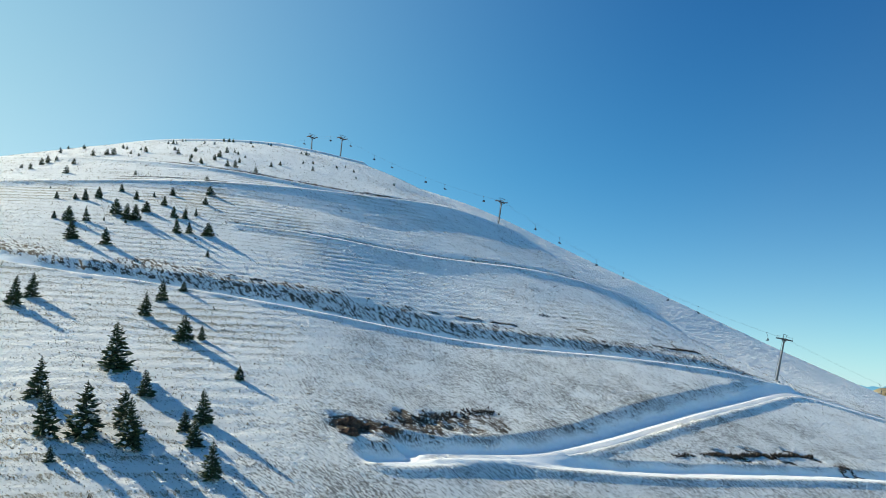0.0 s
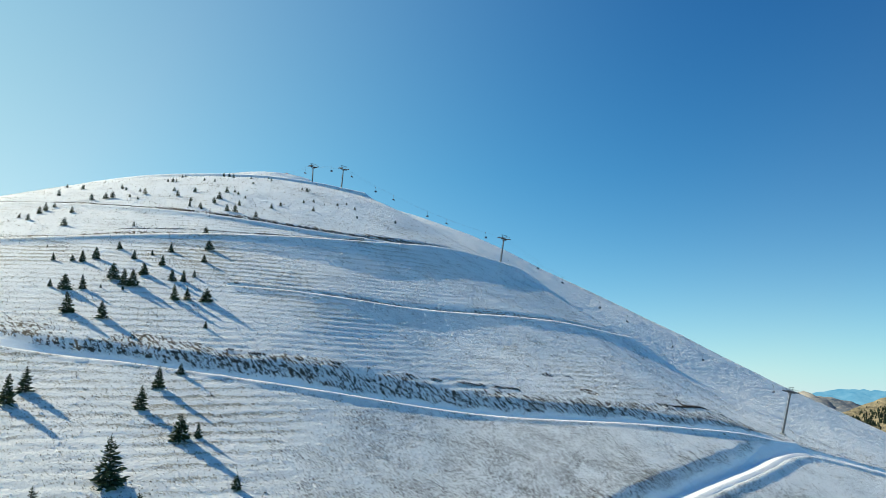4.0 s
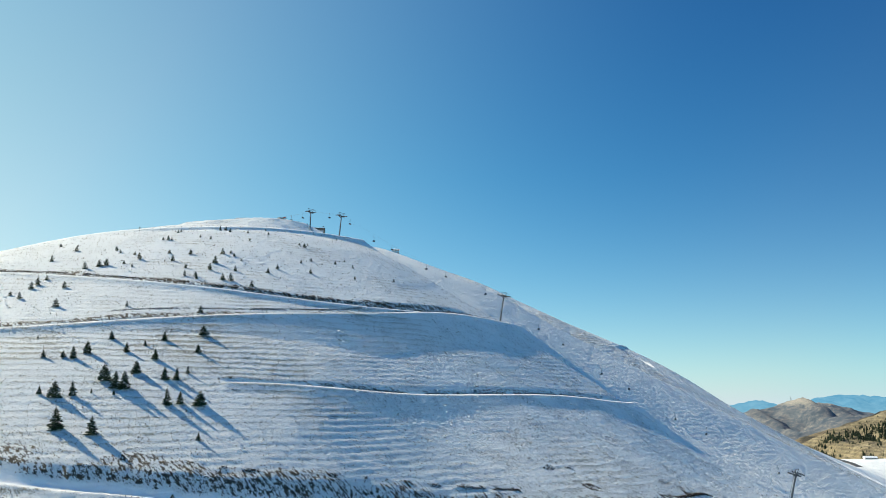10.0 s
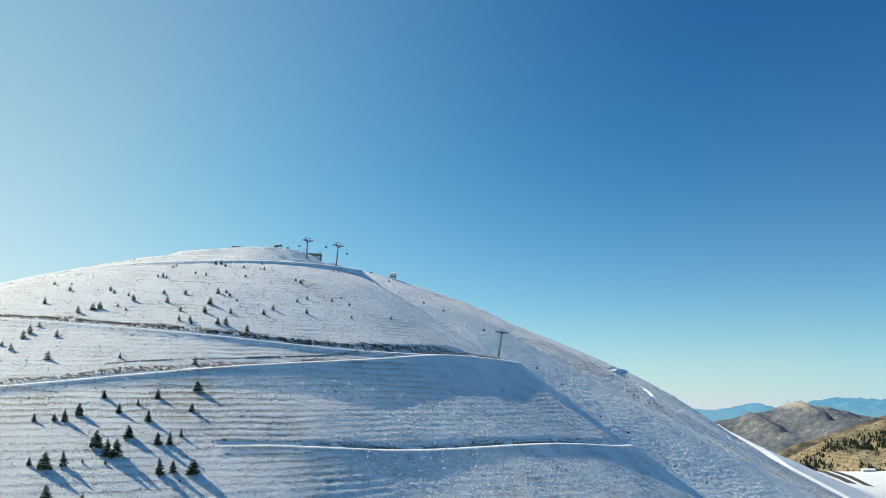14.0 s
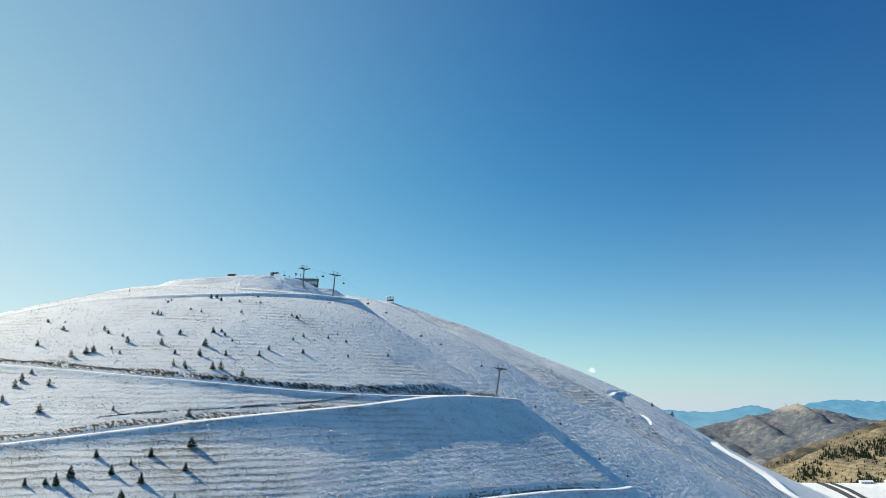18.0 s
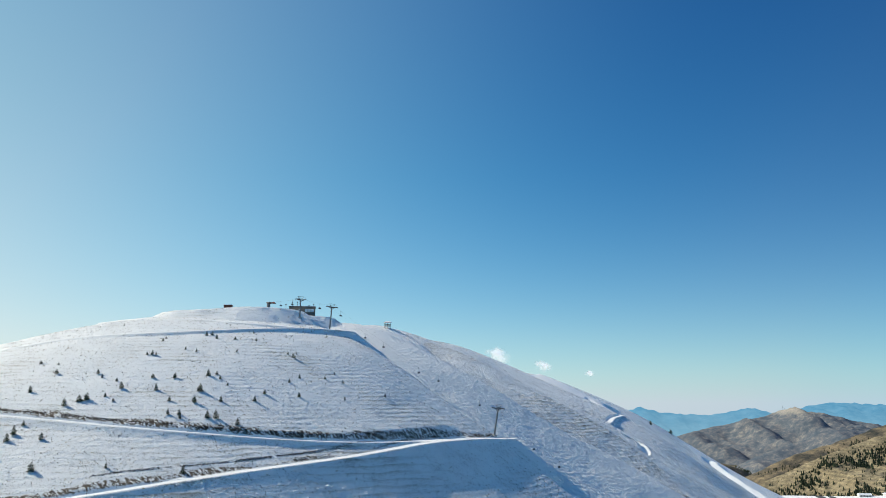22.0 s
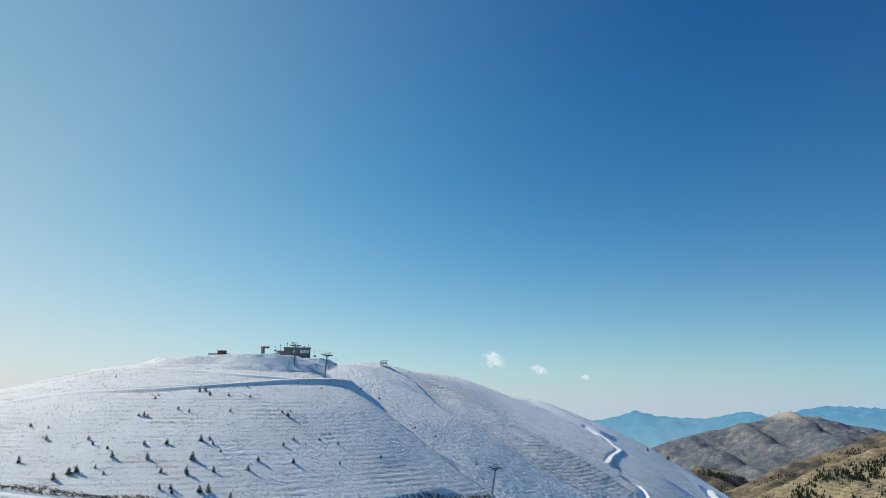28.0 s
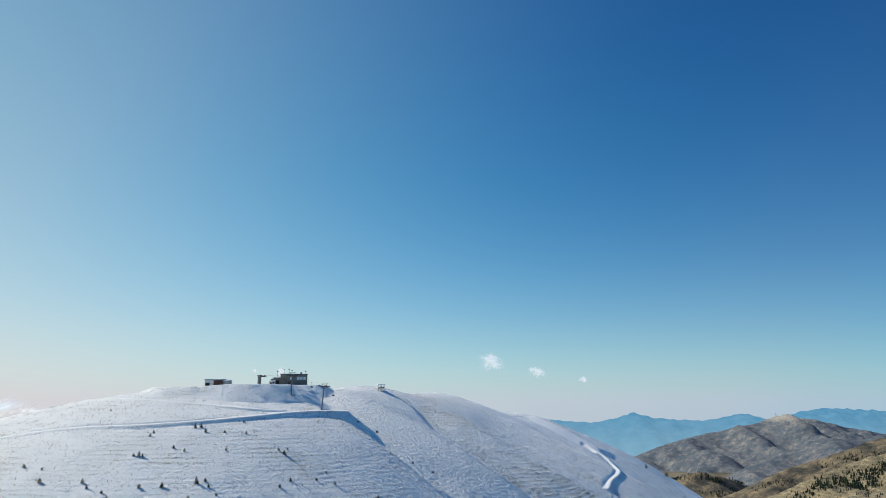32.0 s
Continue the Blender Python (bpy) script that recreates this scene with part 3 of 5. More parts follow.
def thing(name, m, label, category, group=""):
    ob = tagged(new(name), label, category, group)
    ob.matrix_world = m
    return ob


def needles():
    m, nt, b = shader("fir_needles", 0.75, 0, 0.25)
    n = nt.nodes.new("ShaderNodeNewGeometry")
    leaf = ramp(nt, n.outputs["Random Per Island"], [(0.0, (0.018, 0.030, 0.014)), (0.6, (0.04, 0.062, 0.026)), (0.86, (0.075, 0.10, 0.045)), (0.93, (0.45, 0.47, 0.48)), (1.0, (0.75, 0.76, 0.78))])
    nt.links.new(leaf, b.inputs["Base Color"])
    return m


NEEDLES = needles()
BARK = plain("bark", (0.09, 0.065, 0.045), 0.9)


def tube(bm, a, b, r0, r1, sides=6):
    a, b = Vector(a), Vector(b)
    q = (b - a).to_track_quat("Z", "Y").to_matrix()
    rings = []
    for p, r in ((a, r0), (b, r1)):
        rings.append([bm.verts.new(p + q @ Vector((r * math.cos(2 * math.pi * k / sides), r * math.sin(2 * math.pi * k / sides), 0))) for k in range(sides)])
    for k in range(sides):
        bm.faces.new((rings[0][k], rings[0][(k + 1) % sides], rings[1][(k + 1) % sides], rings[1][k]))
    bm.faces.new(rings[0][::-1])
    bm.faces.new(rings[1])


def fir_crown(rng, boughs, sprays, spread):
    """A crown of drooping boughs up a spiral, each of several tapering sprays, for a fir one metre high."""
    bm = bmesh.new()
    lean = [rng.uniform(0.82, 1.2) for _ in range(8)]  # a fuller and a thinner side
    a = 0.0
    for w in range(boughs):
        h = 0.03 + 0.95 * (w / (boughs - 1)) ** 1.05 + rng.uniform(-0.015, 0.015)
        a += 2.4 + rng.uniform(-0.5, 0.5)
        full = lean[int(a / 6.2832 * 8) % 8]
        length = (spread * (1 - h) ** 0.75 + 0.02) * rng.uniform(0.62, 1.22) * full
        out, side = Vector((math.cos(a), math.sin(a), 0)), Vector((-math.sin(a), math.cos(a), 0))
        droop = rng.uniform(-0.35, 0.05) + 0.6 * h
        for s in range(sprays):
            f = (s + 0.5) / sprays
            root = out * length * f * 0.6 + Vector((0, 0, h + droop * length * f * 0.6))
            tilt = (s % 2 * 2 - 1) * rng.uniform(0.15, 0.9)
            way = (out + side * tilt + Vector((0, 0, droop + rng.uniform(-0.3, 0.35)))).normalized()
            tip = root + way * length * rng.uniform(0.35, 0.6)
            wide = side * length * rng.uniform(0.12, 0.2)
            up = Vector((0, 0, length * rng.uniform(0.06, 0.14)))
            mid = root.lerp(tip, 0.4)
            v = [bm.verts.new(c) for c in (root, mid + wide, mid + up, mid - wide, mid - up * 0.8, tip)]
            for i, j in ((1, 2), (2, 3), (3, 4), (4, 1)):
                bm.faces.new((v[0], v[i], v[j]))
                bm.faces.new((v[5], v[j], v[i]))
    top = bm.verts.new((0, 0, 1.04))
    ring = [bm.verts.new((0.014 * math.cos(q), 0.014 * math.sin(q), 0.93)) for q in (0, 2.1, 4.2)]
    for i in range(3):
        bm.faces.new((ring[i], ring[(i + 1) % 3], top))
    return bm


def fir(name, seed, whorls, sprays, spread, label, group):
    rng = random.Random(seed)
    ob = thing(name, pose(0, 0, 0), label, "fir tree", group)
    bm = bmesh.new()
    tube(bm, (0, 0, -0.08), (0, 0, 0.5), 0.028, 0.016)
    tube(bm, (0, 0, 0.5), (0, 0, 1.0), 0.016, 0.004)
    part("trunk", bm, BARK, ob)
    part("crown", fir_crown(rng, whorls, sprays, spread), NEEDLES, ob)
    return ob


def plant(protos, places, seed):
    rng = random.Random(seed)
    for x, y, h in places:
        h *= 0.92
        proto = protos[rng.randrange(len(protos))]
        m = pose(x, y, ground_at(x, y) - 0.05, rng.uniform(-3, 3), rng.uniform(-3, 3), rng.uniform(0, 360))
        wide = rng.uniform(0.85, 1.2)
        ob = copy_thing(proto, m)
        ob.scale = (h * wide, h * wide, h)
        if h < 2.0:
            ob["label"] = "small dark green young fir in thin snow"


tall = [fir("fir_tree", s, 150, 5, 0.33 + 0.04 * (s % 3), "dark green young fir standing in thin snow", "firs on the hillside") for s in range(5)]
small = [fir("fir_tree", 20 + s, 64, 4, 0.40 + 0.05 * (s % 3), "dark green bushy young fir in thin snow", "firs on the hillside") for s in range(4)]
plant(tall, FIRS_LOWER, 1)
plant(tall, FIRS_BELOW_THIRD_ROAD, 2)
plant(small, FIRS_BELOW_FOURTH_ROAD, 3)
plant(small, FIRS_UPPER_WEST, 4)
plant(small, FIRS_UPPER_EAST, 5)
for proto in tall + small:
    for o in (*proto.children_recursive, proto):
        bpy.data.objects.remove(o)

# ---- chair lift ----
STEEL = plain("galvanised_steel", (0.15, 0.16, 0.17), 0.5, 0.6, 0.2, 1.5)
DARK_STEEL = plain("dark_steel", (0.07, 0.075, 0.085), 0.55, 0.5, 0.25, 2.0)
CONCRETE = plain("concrete", (0.40, 0.39, 0.37), 0.9, 0, 0.2, 1.2)
SNOW_CAP = plain("snow_cap", (0.86, 0.86, 0.87), 0.8, 0, 0.05, 1.0)
LINE = Vector((0.775, -0.632, 0))  # the lift's way downhill, in plan
ACROSS = Vector((0.632, 0.775, 0))


def box(bm, size, at=(0, 0, 0), turn=None, bevel=0.0):
    m = Matrix.Translation(at) @ (turn.to_4x4() if turn else Matrix.Identity(4)) @ Matrix.Diagonal((*size, 1))
    made = bmesh.ops.create_cube(bm, size=1, matrix=m)["verts"]
    if bevel:
        edges = list({e for v in made for e in v.link_edges})
        bmesh.ops.bevel(bm, geom=edges, offset=bevel, segments=1, affect="EDGES")


def one_box(size, at=(0, 0, 0), bevel=0.0):
    bm = bmesh.new()
    box(bm, size, at, None, bevel)
    return bm


LINE_TURN = math.degrees(math.atan2(LINE.y, LINE.x))


def lift_tower(x, y, head, lean):
    """Tubular mast with a T head; local x runs downhill along the rope, y across it."""
    z = ground_at(x, y)
    height = head - z
    ob = thing("lift_tower", pose(x, y, z - 0.2, 0, 0, LINE_TURN) @ pose(0, 0, 0, 0, lean, 0),
               "grey tubular steel chairlift tower with a wide crossarm", "lift tower", "towers of the chairlift")
    part("footing", one_box((2.0, 2.0, 1.2), (0, 0, 0.1), 0.12), CONCRETE, ob, "snowy concrete footing")
    bm = bmesh.new()
    tube(bm, (0, 0, 0.5), (0, 0, height * 0.55), 0.42, 0.34, 14)
    tube(bm, (0, 0, height * 0.55), (0, 0, height), 0.34, 0.27, 14)
    for f in (0.08, 0.55, 0.97):
        tube(bm, (0, 0, height * f - 0.08), (0, 0, height * f + 0.08), 0.46, 0.46, 14)
    part("mast", bm, STEEL, ob)
    bm = bmesh.new()
    box(bm, (0.42, 5.0, 0.5), (0, 0, height + 0.1), None, 0.05)
    for s in (-1, 1):
        tube(bm, (0, s * 0.3, height - 1.0), (0, s * 2.0, height - 0.05), 0.09, 0.09, 6)
    part("crossarm", bm, DARK_STEEL, ob, "dark steel crossarm")
    bm = bmesh.new()
    for s in (-1, 1):  # two struts that open like a V, with a beam and hooks
        tube(bm, (0, s * 0.9, height + 0.3), (0, s * 2.0, height + 2.0), 0.10, 0.08, 6)
        tube(bm, (0, s * 2.0, height + 1.98), (0, s * 2.5, height + 1.75), 0.06, 0.06, 6)
    tube(bm, (0, -2.1, height + 2.0), (0, 2.1, height + 2.0), 0.09, 0.09, 6)
    part("lifting_frame", bm, DARK_STEEL, ob)
    for s in (-1, 1):
        bm = bmesh.new()
        box(bm, (4.4, 0.12, 0.22), (0, s * 2.4, height + 0.25))
        for k in range(8):
            c = -1.93 + k * 0.55
            tube(bm, (c, s * 2.4 - 0.09, height + 0.45), (c, s * 2.4 + 0.09, height + 0.45), 0.22, 0.22, 10)
        part("sheave_train", bm, DARK_STEEL, ob, "row of dark rope sheaves")
        bm = bmesh.new()
        box(bm, (4.6, 0.55, 0.05), (0, s * 1.8, height + 0.35))
        for c in (-2.2, 0, 2.2):
            tube(bm, (c, s * 1.55, height + 0.35), (c, s * 1.55, height + 1.3), 0.03, 0.03, 5)
        tube(bm, (-2.2, s * 1.55, height + 1.3), (2.2, s * 1.55, height + 1.3), 0.03, 0.03, 5)
        part("catwalk", bm, STEEL, ob, "narrow steel catwalk with a rail")
    bm = bmesh.new()
    for s in (-0.2, 0.2):
        tube(bm, (-0.75, s, 1.5), (-0.6, s, height), 0.03, 0.03, 4)
    for k in range(int((height - 2) / 0.4)):
        h = 1.8 + k * 0.4
        tube(bm, (-0.73, -0.2, h), (-0.73, 0.2, h), 0.02, 0.02, 4)
    part("ladder", bm, STEEL, ob)
    tilt = pose(0, 0, 0, 0, 0, LINE_TURN) @ pose(0, 0, 0, 0, lean, 0)
    return [Vector((x, y, z - 0.2)) + tilt @ Vector((0, s * 2.4, height + 0.68)) for s in (-1, 1)]


heads = [lift_tower(-79.9, 460.2, 178.3, 2), lift_tower(-60.3, 444.6, 172.0, 7), lift_tower(27.0, 378.5, 116.6, 11), lift_tower(118.3, 284.6, 42.2, 15)]
BULL = Vector((-101.5, 478.0, 0))
top_ends = [Vector((*(BULL + ACROSS * (-s * 2.3)).xy, 179.0)) for s in (-1, 1)]
low_ends = [Vector((230 - s * 1.9, 196 - s * 2.3, -20)) for s in (-1, 1)]
ROPE = plain("steel_rope", (0.10, 0.10, 0.11), 0.5, 0.7, 0.1)


def chair_proto():
    ob = thing("lift_chair", pose(0, 0, 0), "dark two-seat lift chair hanging from the rope", "lift chair", "chairs of the chairlift")
    bm = bmesh.new()
    box(bm, (0.3, 0.2, 0.25), (0, 0, -0.02))
    tube(bm, (0, 0, 0), (0.25, 0, -0.9), 0.05, 0.05, 6)
    tube(bm, (0.25, 0, -0.9), (0.35, 0, -2.1), 0.05, 0.05, 6)
    part("hanger", bm, STEEL, ob)
    bm = bmesh.new()
    box(bm, (0.6, 1.5, 0.12), (-0.05, 0, -2.75), None, 0.03)
    part("seat", bm, DARK_STEEL, ob)
    bm = bmesh.new()
    box(bm, (0.1, 1.5, 0.7), (0.3, 0, -2.4), Euler((0, radians(-10), 0)).to_matrix(), 0.03)
    part("backrest", bm, DARK_STEEL, ob)
    bm = bmesh.new()
    for s in (-0.8, 0.8):
        tube(bm, (0.35, s, -2.1), (-0.3, s, -2.7), 0.04, 0.04, 5)
    tube(bm, (0.35, -0.8, -2.1), (0.35, 0.8, -2.1), 0.04, 0.04, 5)
    part("frame", bm, STEEL, ob)
    return ob


chair = chair_proto()
for s in (0, 1):
    nodes = [top_ends[s]] + [h[s] for h in heads] + [low_ends[s]]
    pts = []
    for a, b in zip(nodes, nodes[1:]):
        span = (b - a).length
        for k in range(24):
            f = k / 24
            pts.append(a.lerp(b, f) - Vector((0, 0, 4 * f * (1 - f) * span * span / 4200)))
    pts.append(nodes[-1])
    cu = bpy.data.curves.new("haul_rope", "CURVE")
    cu.dimensions, cu.bevel_depth, cu.bevel_resolution = "3D", 0.013, 1
    sp = cu.splines.new("POLY")
    sp.points.add(len(pts) - 1)
    for p, q in zip(sp.points, pts):
        p.co = (*q, 1)
    cu.materials.append(ROPE)
    tagged(new("haul_rope", cu), "thin dark steel haul rope of the chairlift", "rope")
    run, want, k = 0.0, 9.0 + 11.0 * s, 0
    for a, b in zip(pts, pts[1:]):
        run += (b - a).length
        if run >= want:
            want += 39.0
            if all((b - h[s]).length > 3.5 for h in heads) and b.x < 215:
                copy_thing(chair, Matrix.Translation(b) @ pose(0, 0, 0, 0, 0, LINE_TURN + (180 if s else 0)))
for o in (*chair.children_recursive, chair):
    bpy.data.objects.remove(o)

# ---- top station ----
KIOSK, SHED = (-123.6, 467.0), (-140.6, 532.0)
WALL = plain("weathered_grey_cladding", (0.20, 0.17, 0.14), 0.85, 0, 0.25, 0.8)
PALE_WALL = plain("pale_plaster", (0.62, 0.61, 0.58), 0.85, 0, 0.12, 0.7)
RED = plain("faded_red_paint", (0.30, 0.06, 0.05), 0.6, 0, 0.3, 1.5)
BROWN = plain("brown_shutter", (0.13, 0.055, 0.04), 0.7, 0, 0.3, 2.0)
DARK = plain("dark_opening", (0.02, 0.02, 0.022), 0.8, 0, 0.2)
WHITE_FRAME = plain("white_frame", (0.75, 0.75, 0.74), 0.6, 0, 0.08)


def glass_material():
    m, nt, b = shader("window_glass", 0.08, 0, 0.6)
    nt.links.new(ramp(nt, noise_of(nt, 0.6, 3), [(0.3, (0.55, 0.60, 0.64)), (0.7, (0.72, 0.76, 0.78))]), b.inputs["Base Color"])
    return m


GLASS = glass_material()


def window(parent, x, y, z, w, h):
    bm = bmesh.new()
    for sx in (-1, 1):
        box(bm, (0.1, 0.12, h + 0.2), (x + sx * (w / 2 + 0.05), y - 0.05, z))
    for sz in (-1, 1):
        box(bm, (w, 0.12, 0.1), (x, y - 0.05, z + sz * (h / 2 + 0.05)))
    box(bm, (0.07, 0.1, h), (x, y - 0.05, z))
    ob = part("window", bm, WHITE_FRAME, parent, "white-framed window")
    for s in (-1, 1):
        part("pane", one_box((w / 2 - 0.06, 0.04, h), (x + s * w / 4, y - 0.02, z)), GLASS, ob)
    part("sill", one_box((w + 0.4, 0.3, 0.08), (x, y - 0.15, z - h / 2 - 0.15)), CONCRETE, ob)


def station():
    z = ground_at(-87, 520)
    ob = thing("lift_station", pose(-86.8, 520, z - 1.8, 0, 0, 8), "grey-brown flat-roofed lift station with snow on its roof", "lift station")
    part("main_block", one_box((16.8, 10.0, 8.7), (-1.9, 0, 4.35), 0.06), WALL, ob)
    part("side_block", one_box((4.6, 8.5, 6.8), (-12.55, 0.2, 3.4), 0.06), WALL, ob)
    part("roof_edge", one_box((17.4, 10.6, 0.35), (-1.9, 0, 8.8), 0.05), DARK_STEEL, ob)
    part("roof_snow", one_box((17.1, 10.3, 0.35), (-1.9, 0, 9.1), 0.12), SNOW_CAP, ob)
    part("side_roof_snow", one_box((4.8, 8.8, 0.4), (-12.55, 0.2, 6.95), 0.12), SNOW_CAP, ob)
    for k in range(3):
        window(ob, 0.8 + k * 2.0, -5.0, 6.3, 1.5, 1.7)
    window(ob, -3.6, -5.0, 6.3, 1.2, 1.4)
    part("door", one_box((1.2, 0.12, 2.3), (-4.8, -5.05, 2.9)), BROWN, ob)
    part("garage_door", one_box((2.8, 0.12, 3.0), (-12.5, -4.1, 3.4)), DARK, ob)
    for x, h in ((-12.6, 4.5), (-8.4, 3.2), (-5.2, 3.6), (-3.4, 2.6), (5.4, 2.2)):
        bm = bmesh.new()
        base = 9.2 if x > -10 else 7.0
        tube(bm, (x, -1, base), (x, -1, base + h), 0.12, 0.07, 6)
        box(bm, (0.8, 0.08, 0.5), (x, -1, base + h * 0.8))
        part("antenna", bm, DARK_STEEL, ob, "thin rooftop antenna mast")
    part("air_vent", one_box((1.2, 1.2, 1.1), (2.5, 1, 9.75), 0.08), STEEL, ob)


def bullwheel():
    z = ground_at(BULL.x, BULL.y)
    ob = thing("return_bullwheel", pose(BULL.x, BULL.y, z - 0.2, 0, 0, LINE_TURN + 180), "red and dark steel return wheel on a thick post", "lift wheel")
    bm = bmesh.new()
    box(bm, (1.7, 1.5, 5.2), (1.0, 0, 2.6), None, 0.1)
    part("post", bm, STEEL, ob)
    part("footing", one_box((3.4, 3.0, 0.8), (1.0, 0, 0.35), 0.1), CONCRETE, ob)
    part("machinery_cover", one_box((2.6, 2.0, 0.8), (0.9, 0, 5.6), 0.15), STEEL, ob)
    part("warning_plate", one_box((0.9, 1.2, 0.5), (-3.9, 0, 5.45), 0.05), RED, ob, "faded red end plate")
    bm = bmesh.new()
    box(bm, (5.2, 0.7, 0.55), (-1.4, 0, 5.35), None, 0.05)
    part("beam", bm, DARK_STEEL, ob)
    bm = bmesh.new()
    for k in range(28):
        a, b = 2 * math.pi * k / 28, 2 * math.pi * (k + 1) / 28
        tube(bm, (-2.2 + 2.3 * math.cos(a), 2.3 * math.sin(a), 4.9), (-2.2 + 2.3 * math.cos(b), 2.3 * math.sin(b), 4.9), 0.13, 0.13, 6)
    for k in range(6):
        a = math.pi * k / 3
        tube(bm, (-2.2, 0, 4.9), (-2.2 + 2.3 * math.cos(a), 2.3 * math.sin(a), 4.9), 0.07, 0.07, 5)
    part("wheel", bm, DARK_STEEL, ob)


def operator_booth():
    z = ground_at(-99, 503)
    ob = thing("operator_booth", pose(-99.3, 503, z - 0.1, 0, 0, 10), "pale operator booth with a sloped snowy roof", "booth")
    part("cabin", one_box((3.6, 3.0, 2.9), (0, 0, 1.45), 0.05), PALE_WALL, ob)
    bm = bmesh.new()
    box(bm, (4.2, 3.6, 0.3), (0, 0, 3.1), Euler((0, radians(-9), 0)).to_matrix(), 0.08)
    part("roof", bm, SNOW_CAP, ob)
    part("door", one_box((0.9, 0.1, 2.0), (-0.9, -1.52, 1.05)), DARK, ob)
    part("window", one_box((1.3, 0.1, 0.9), (0.7, -1.52, 1.8)), DARK, ob)


def kiosk():
    x, y = KIOSK
    z = min(ground_at(x + a, y + b) for a in (-2, 2) for b in (-1.5, 1.5))
    ob = thing("red_kiosk", pose(x, y, z - 0.1, 0, 0, -4), "small dark red boarded kiosk with snow on its flat roof", "kiosk")
    part("cabin", one_box((4.4, 3.2, 3.5), (0, 0, 1.75), 0.05), BROWN, ob)
    part("roof", one_box((4.8, 3.6, 0.14), (0, 0, 3.55), 0.03), DARK_STEEL, ob)
    part("roof_snow", one_box((4.7, 3.5, 0.3), (0, 0, 3.76), 0.1), SNOW_CAP, ob)
    for k in range(6):
        part("board", one_box((0.66, 0.06, 3.0), (-1.8 + k * 0.72, -1.63, 1.8), 0.015), BROWN, ob)


def shelter():
    x, y = SHED
    z = min(ground_at(x + a, y + b) for a in (-6, 0, 6) for b in (-3, 3))
    ob = thing("service_shed", pose(x, y, z - 0.1, 0, 0, -4), "low whitish service shed with grey annex and snowy flat roof", "shed")
    part("wall_block", one_box((12.0, 7.0, 5.4), (-2.0, 0, 2.7), 0.05), PALE_WALL, ob)
    part("annex", one_box((4.2, 5.4, 5.0), (6.1, 0.5, 2.5), 0.05), CONCRETE, ob, "grey rendered annex")
    part("roof_edge", one_box((12.6, 7.6, 0.24), (-2.0, 0, 5.5), 0.04), DARK_STEEL, ob)
    part("roof_snow", one_box((12.4, 7.4, 0.4), (-2.0, 0, 5.8), 0.12), SNOW_CAP, ob)
    part("annex_snow", one_box((4.4, 5.6, 0.3), (6.1, 0.5, 5.15), 0.1), SNOW_CAP, ob)
    part("doorway", one_box((2.8, 0.12, 3.4), (-6.0, -3.53, 1.9)), DARK, ob)


def pavilion():
    x, y = -35.0, 563.0
    z = ground_at(x, y)
    ob = thing("lookout_pavilion", pose(x, y, z + 1.2, 0, 0, 12), "open wooden lookout pavilion with a snowy roof", "pavilion")
    part("deck", one_box((4.5, 3.6, 0.3), (0, 0, 0.5), 0.04), BROWN, ob)
    for sx in (-1, 0, 1):
        for sy in (-1, 1):
            bm = bmesh.new()
            box(bm, (0.18, 0.18, 4.9), (sx * 2.0, sy * 1.6, 0.35))
            part("post", bm, DARK_STEEL, ob)
    part("railing", one_box((4.1, 0.08, 0.6), (0, -1.65, 1.2)), WALL, ob)
    part("railing", one_box((0.08, 3.4, 0.6), (-2.05, 0, 1.2)), WALL, ob)
    bm = bmesh.new()
    v = [bm.verts.new(c) for c in ((-2.6, -2.2, 3.2), (2.6, -2.2, 3.2), (2.6, 2.2, 3.2), (-2.6, 2.2, 3.2), (-1.2, 0, 3.9), (1.2, 0, 3.9))]
    for f in ((0, 1, 5, 4), (2, 3, 4, 5), (1, 2, 5), (3, 0, 4), (3, 2, 1, 0)):
        bm.faces.new([v[i] for i in f])
    box(bm, (5.4, 4.6, 0.45), (0, 0, 3.0), None, 0.1)
    part("roof", bm, SNOW_CAP, ob, "snow-covered hipped roof")


station()
bullwheel()
operator_booth()
kiosk()
shelter()
pavilion()

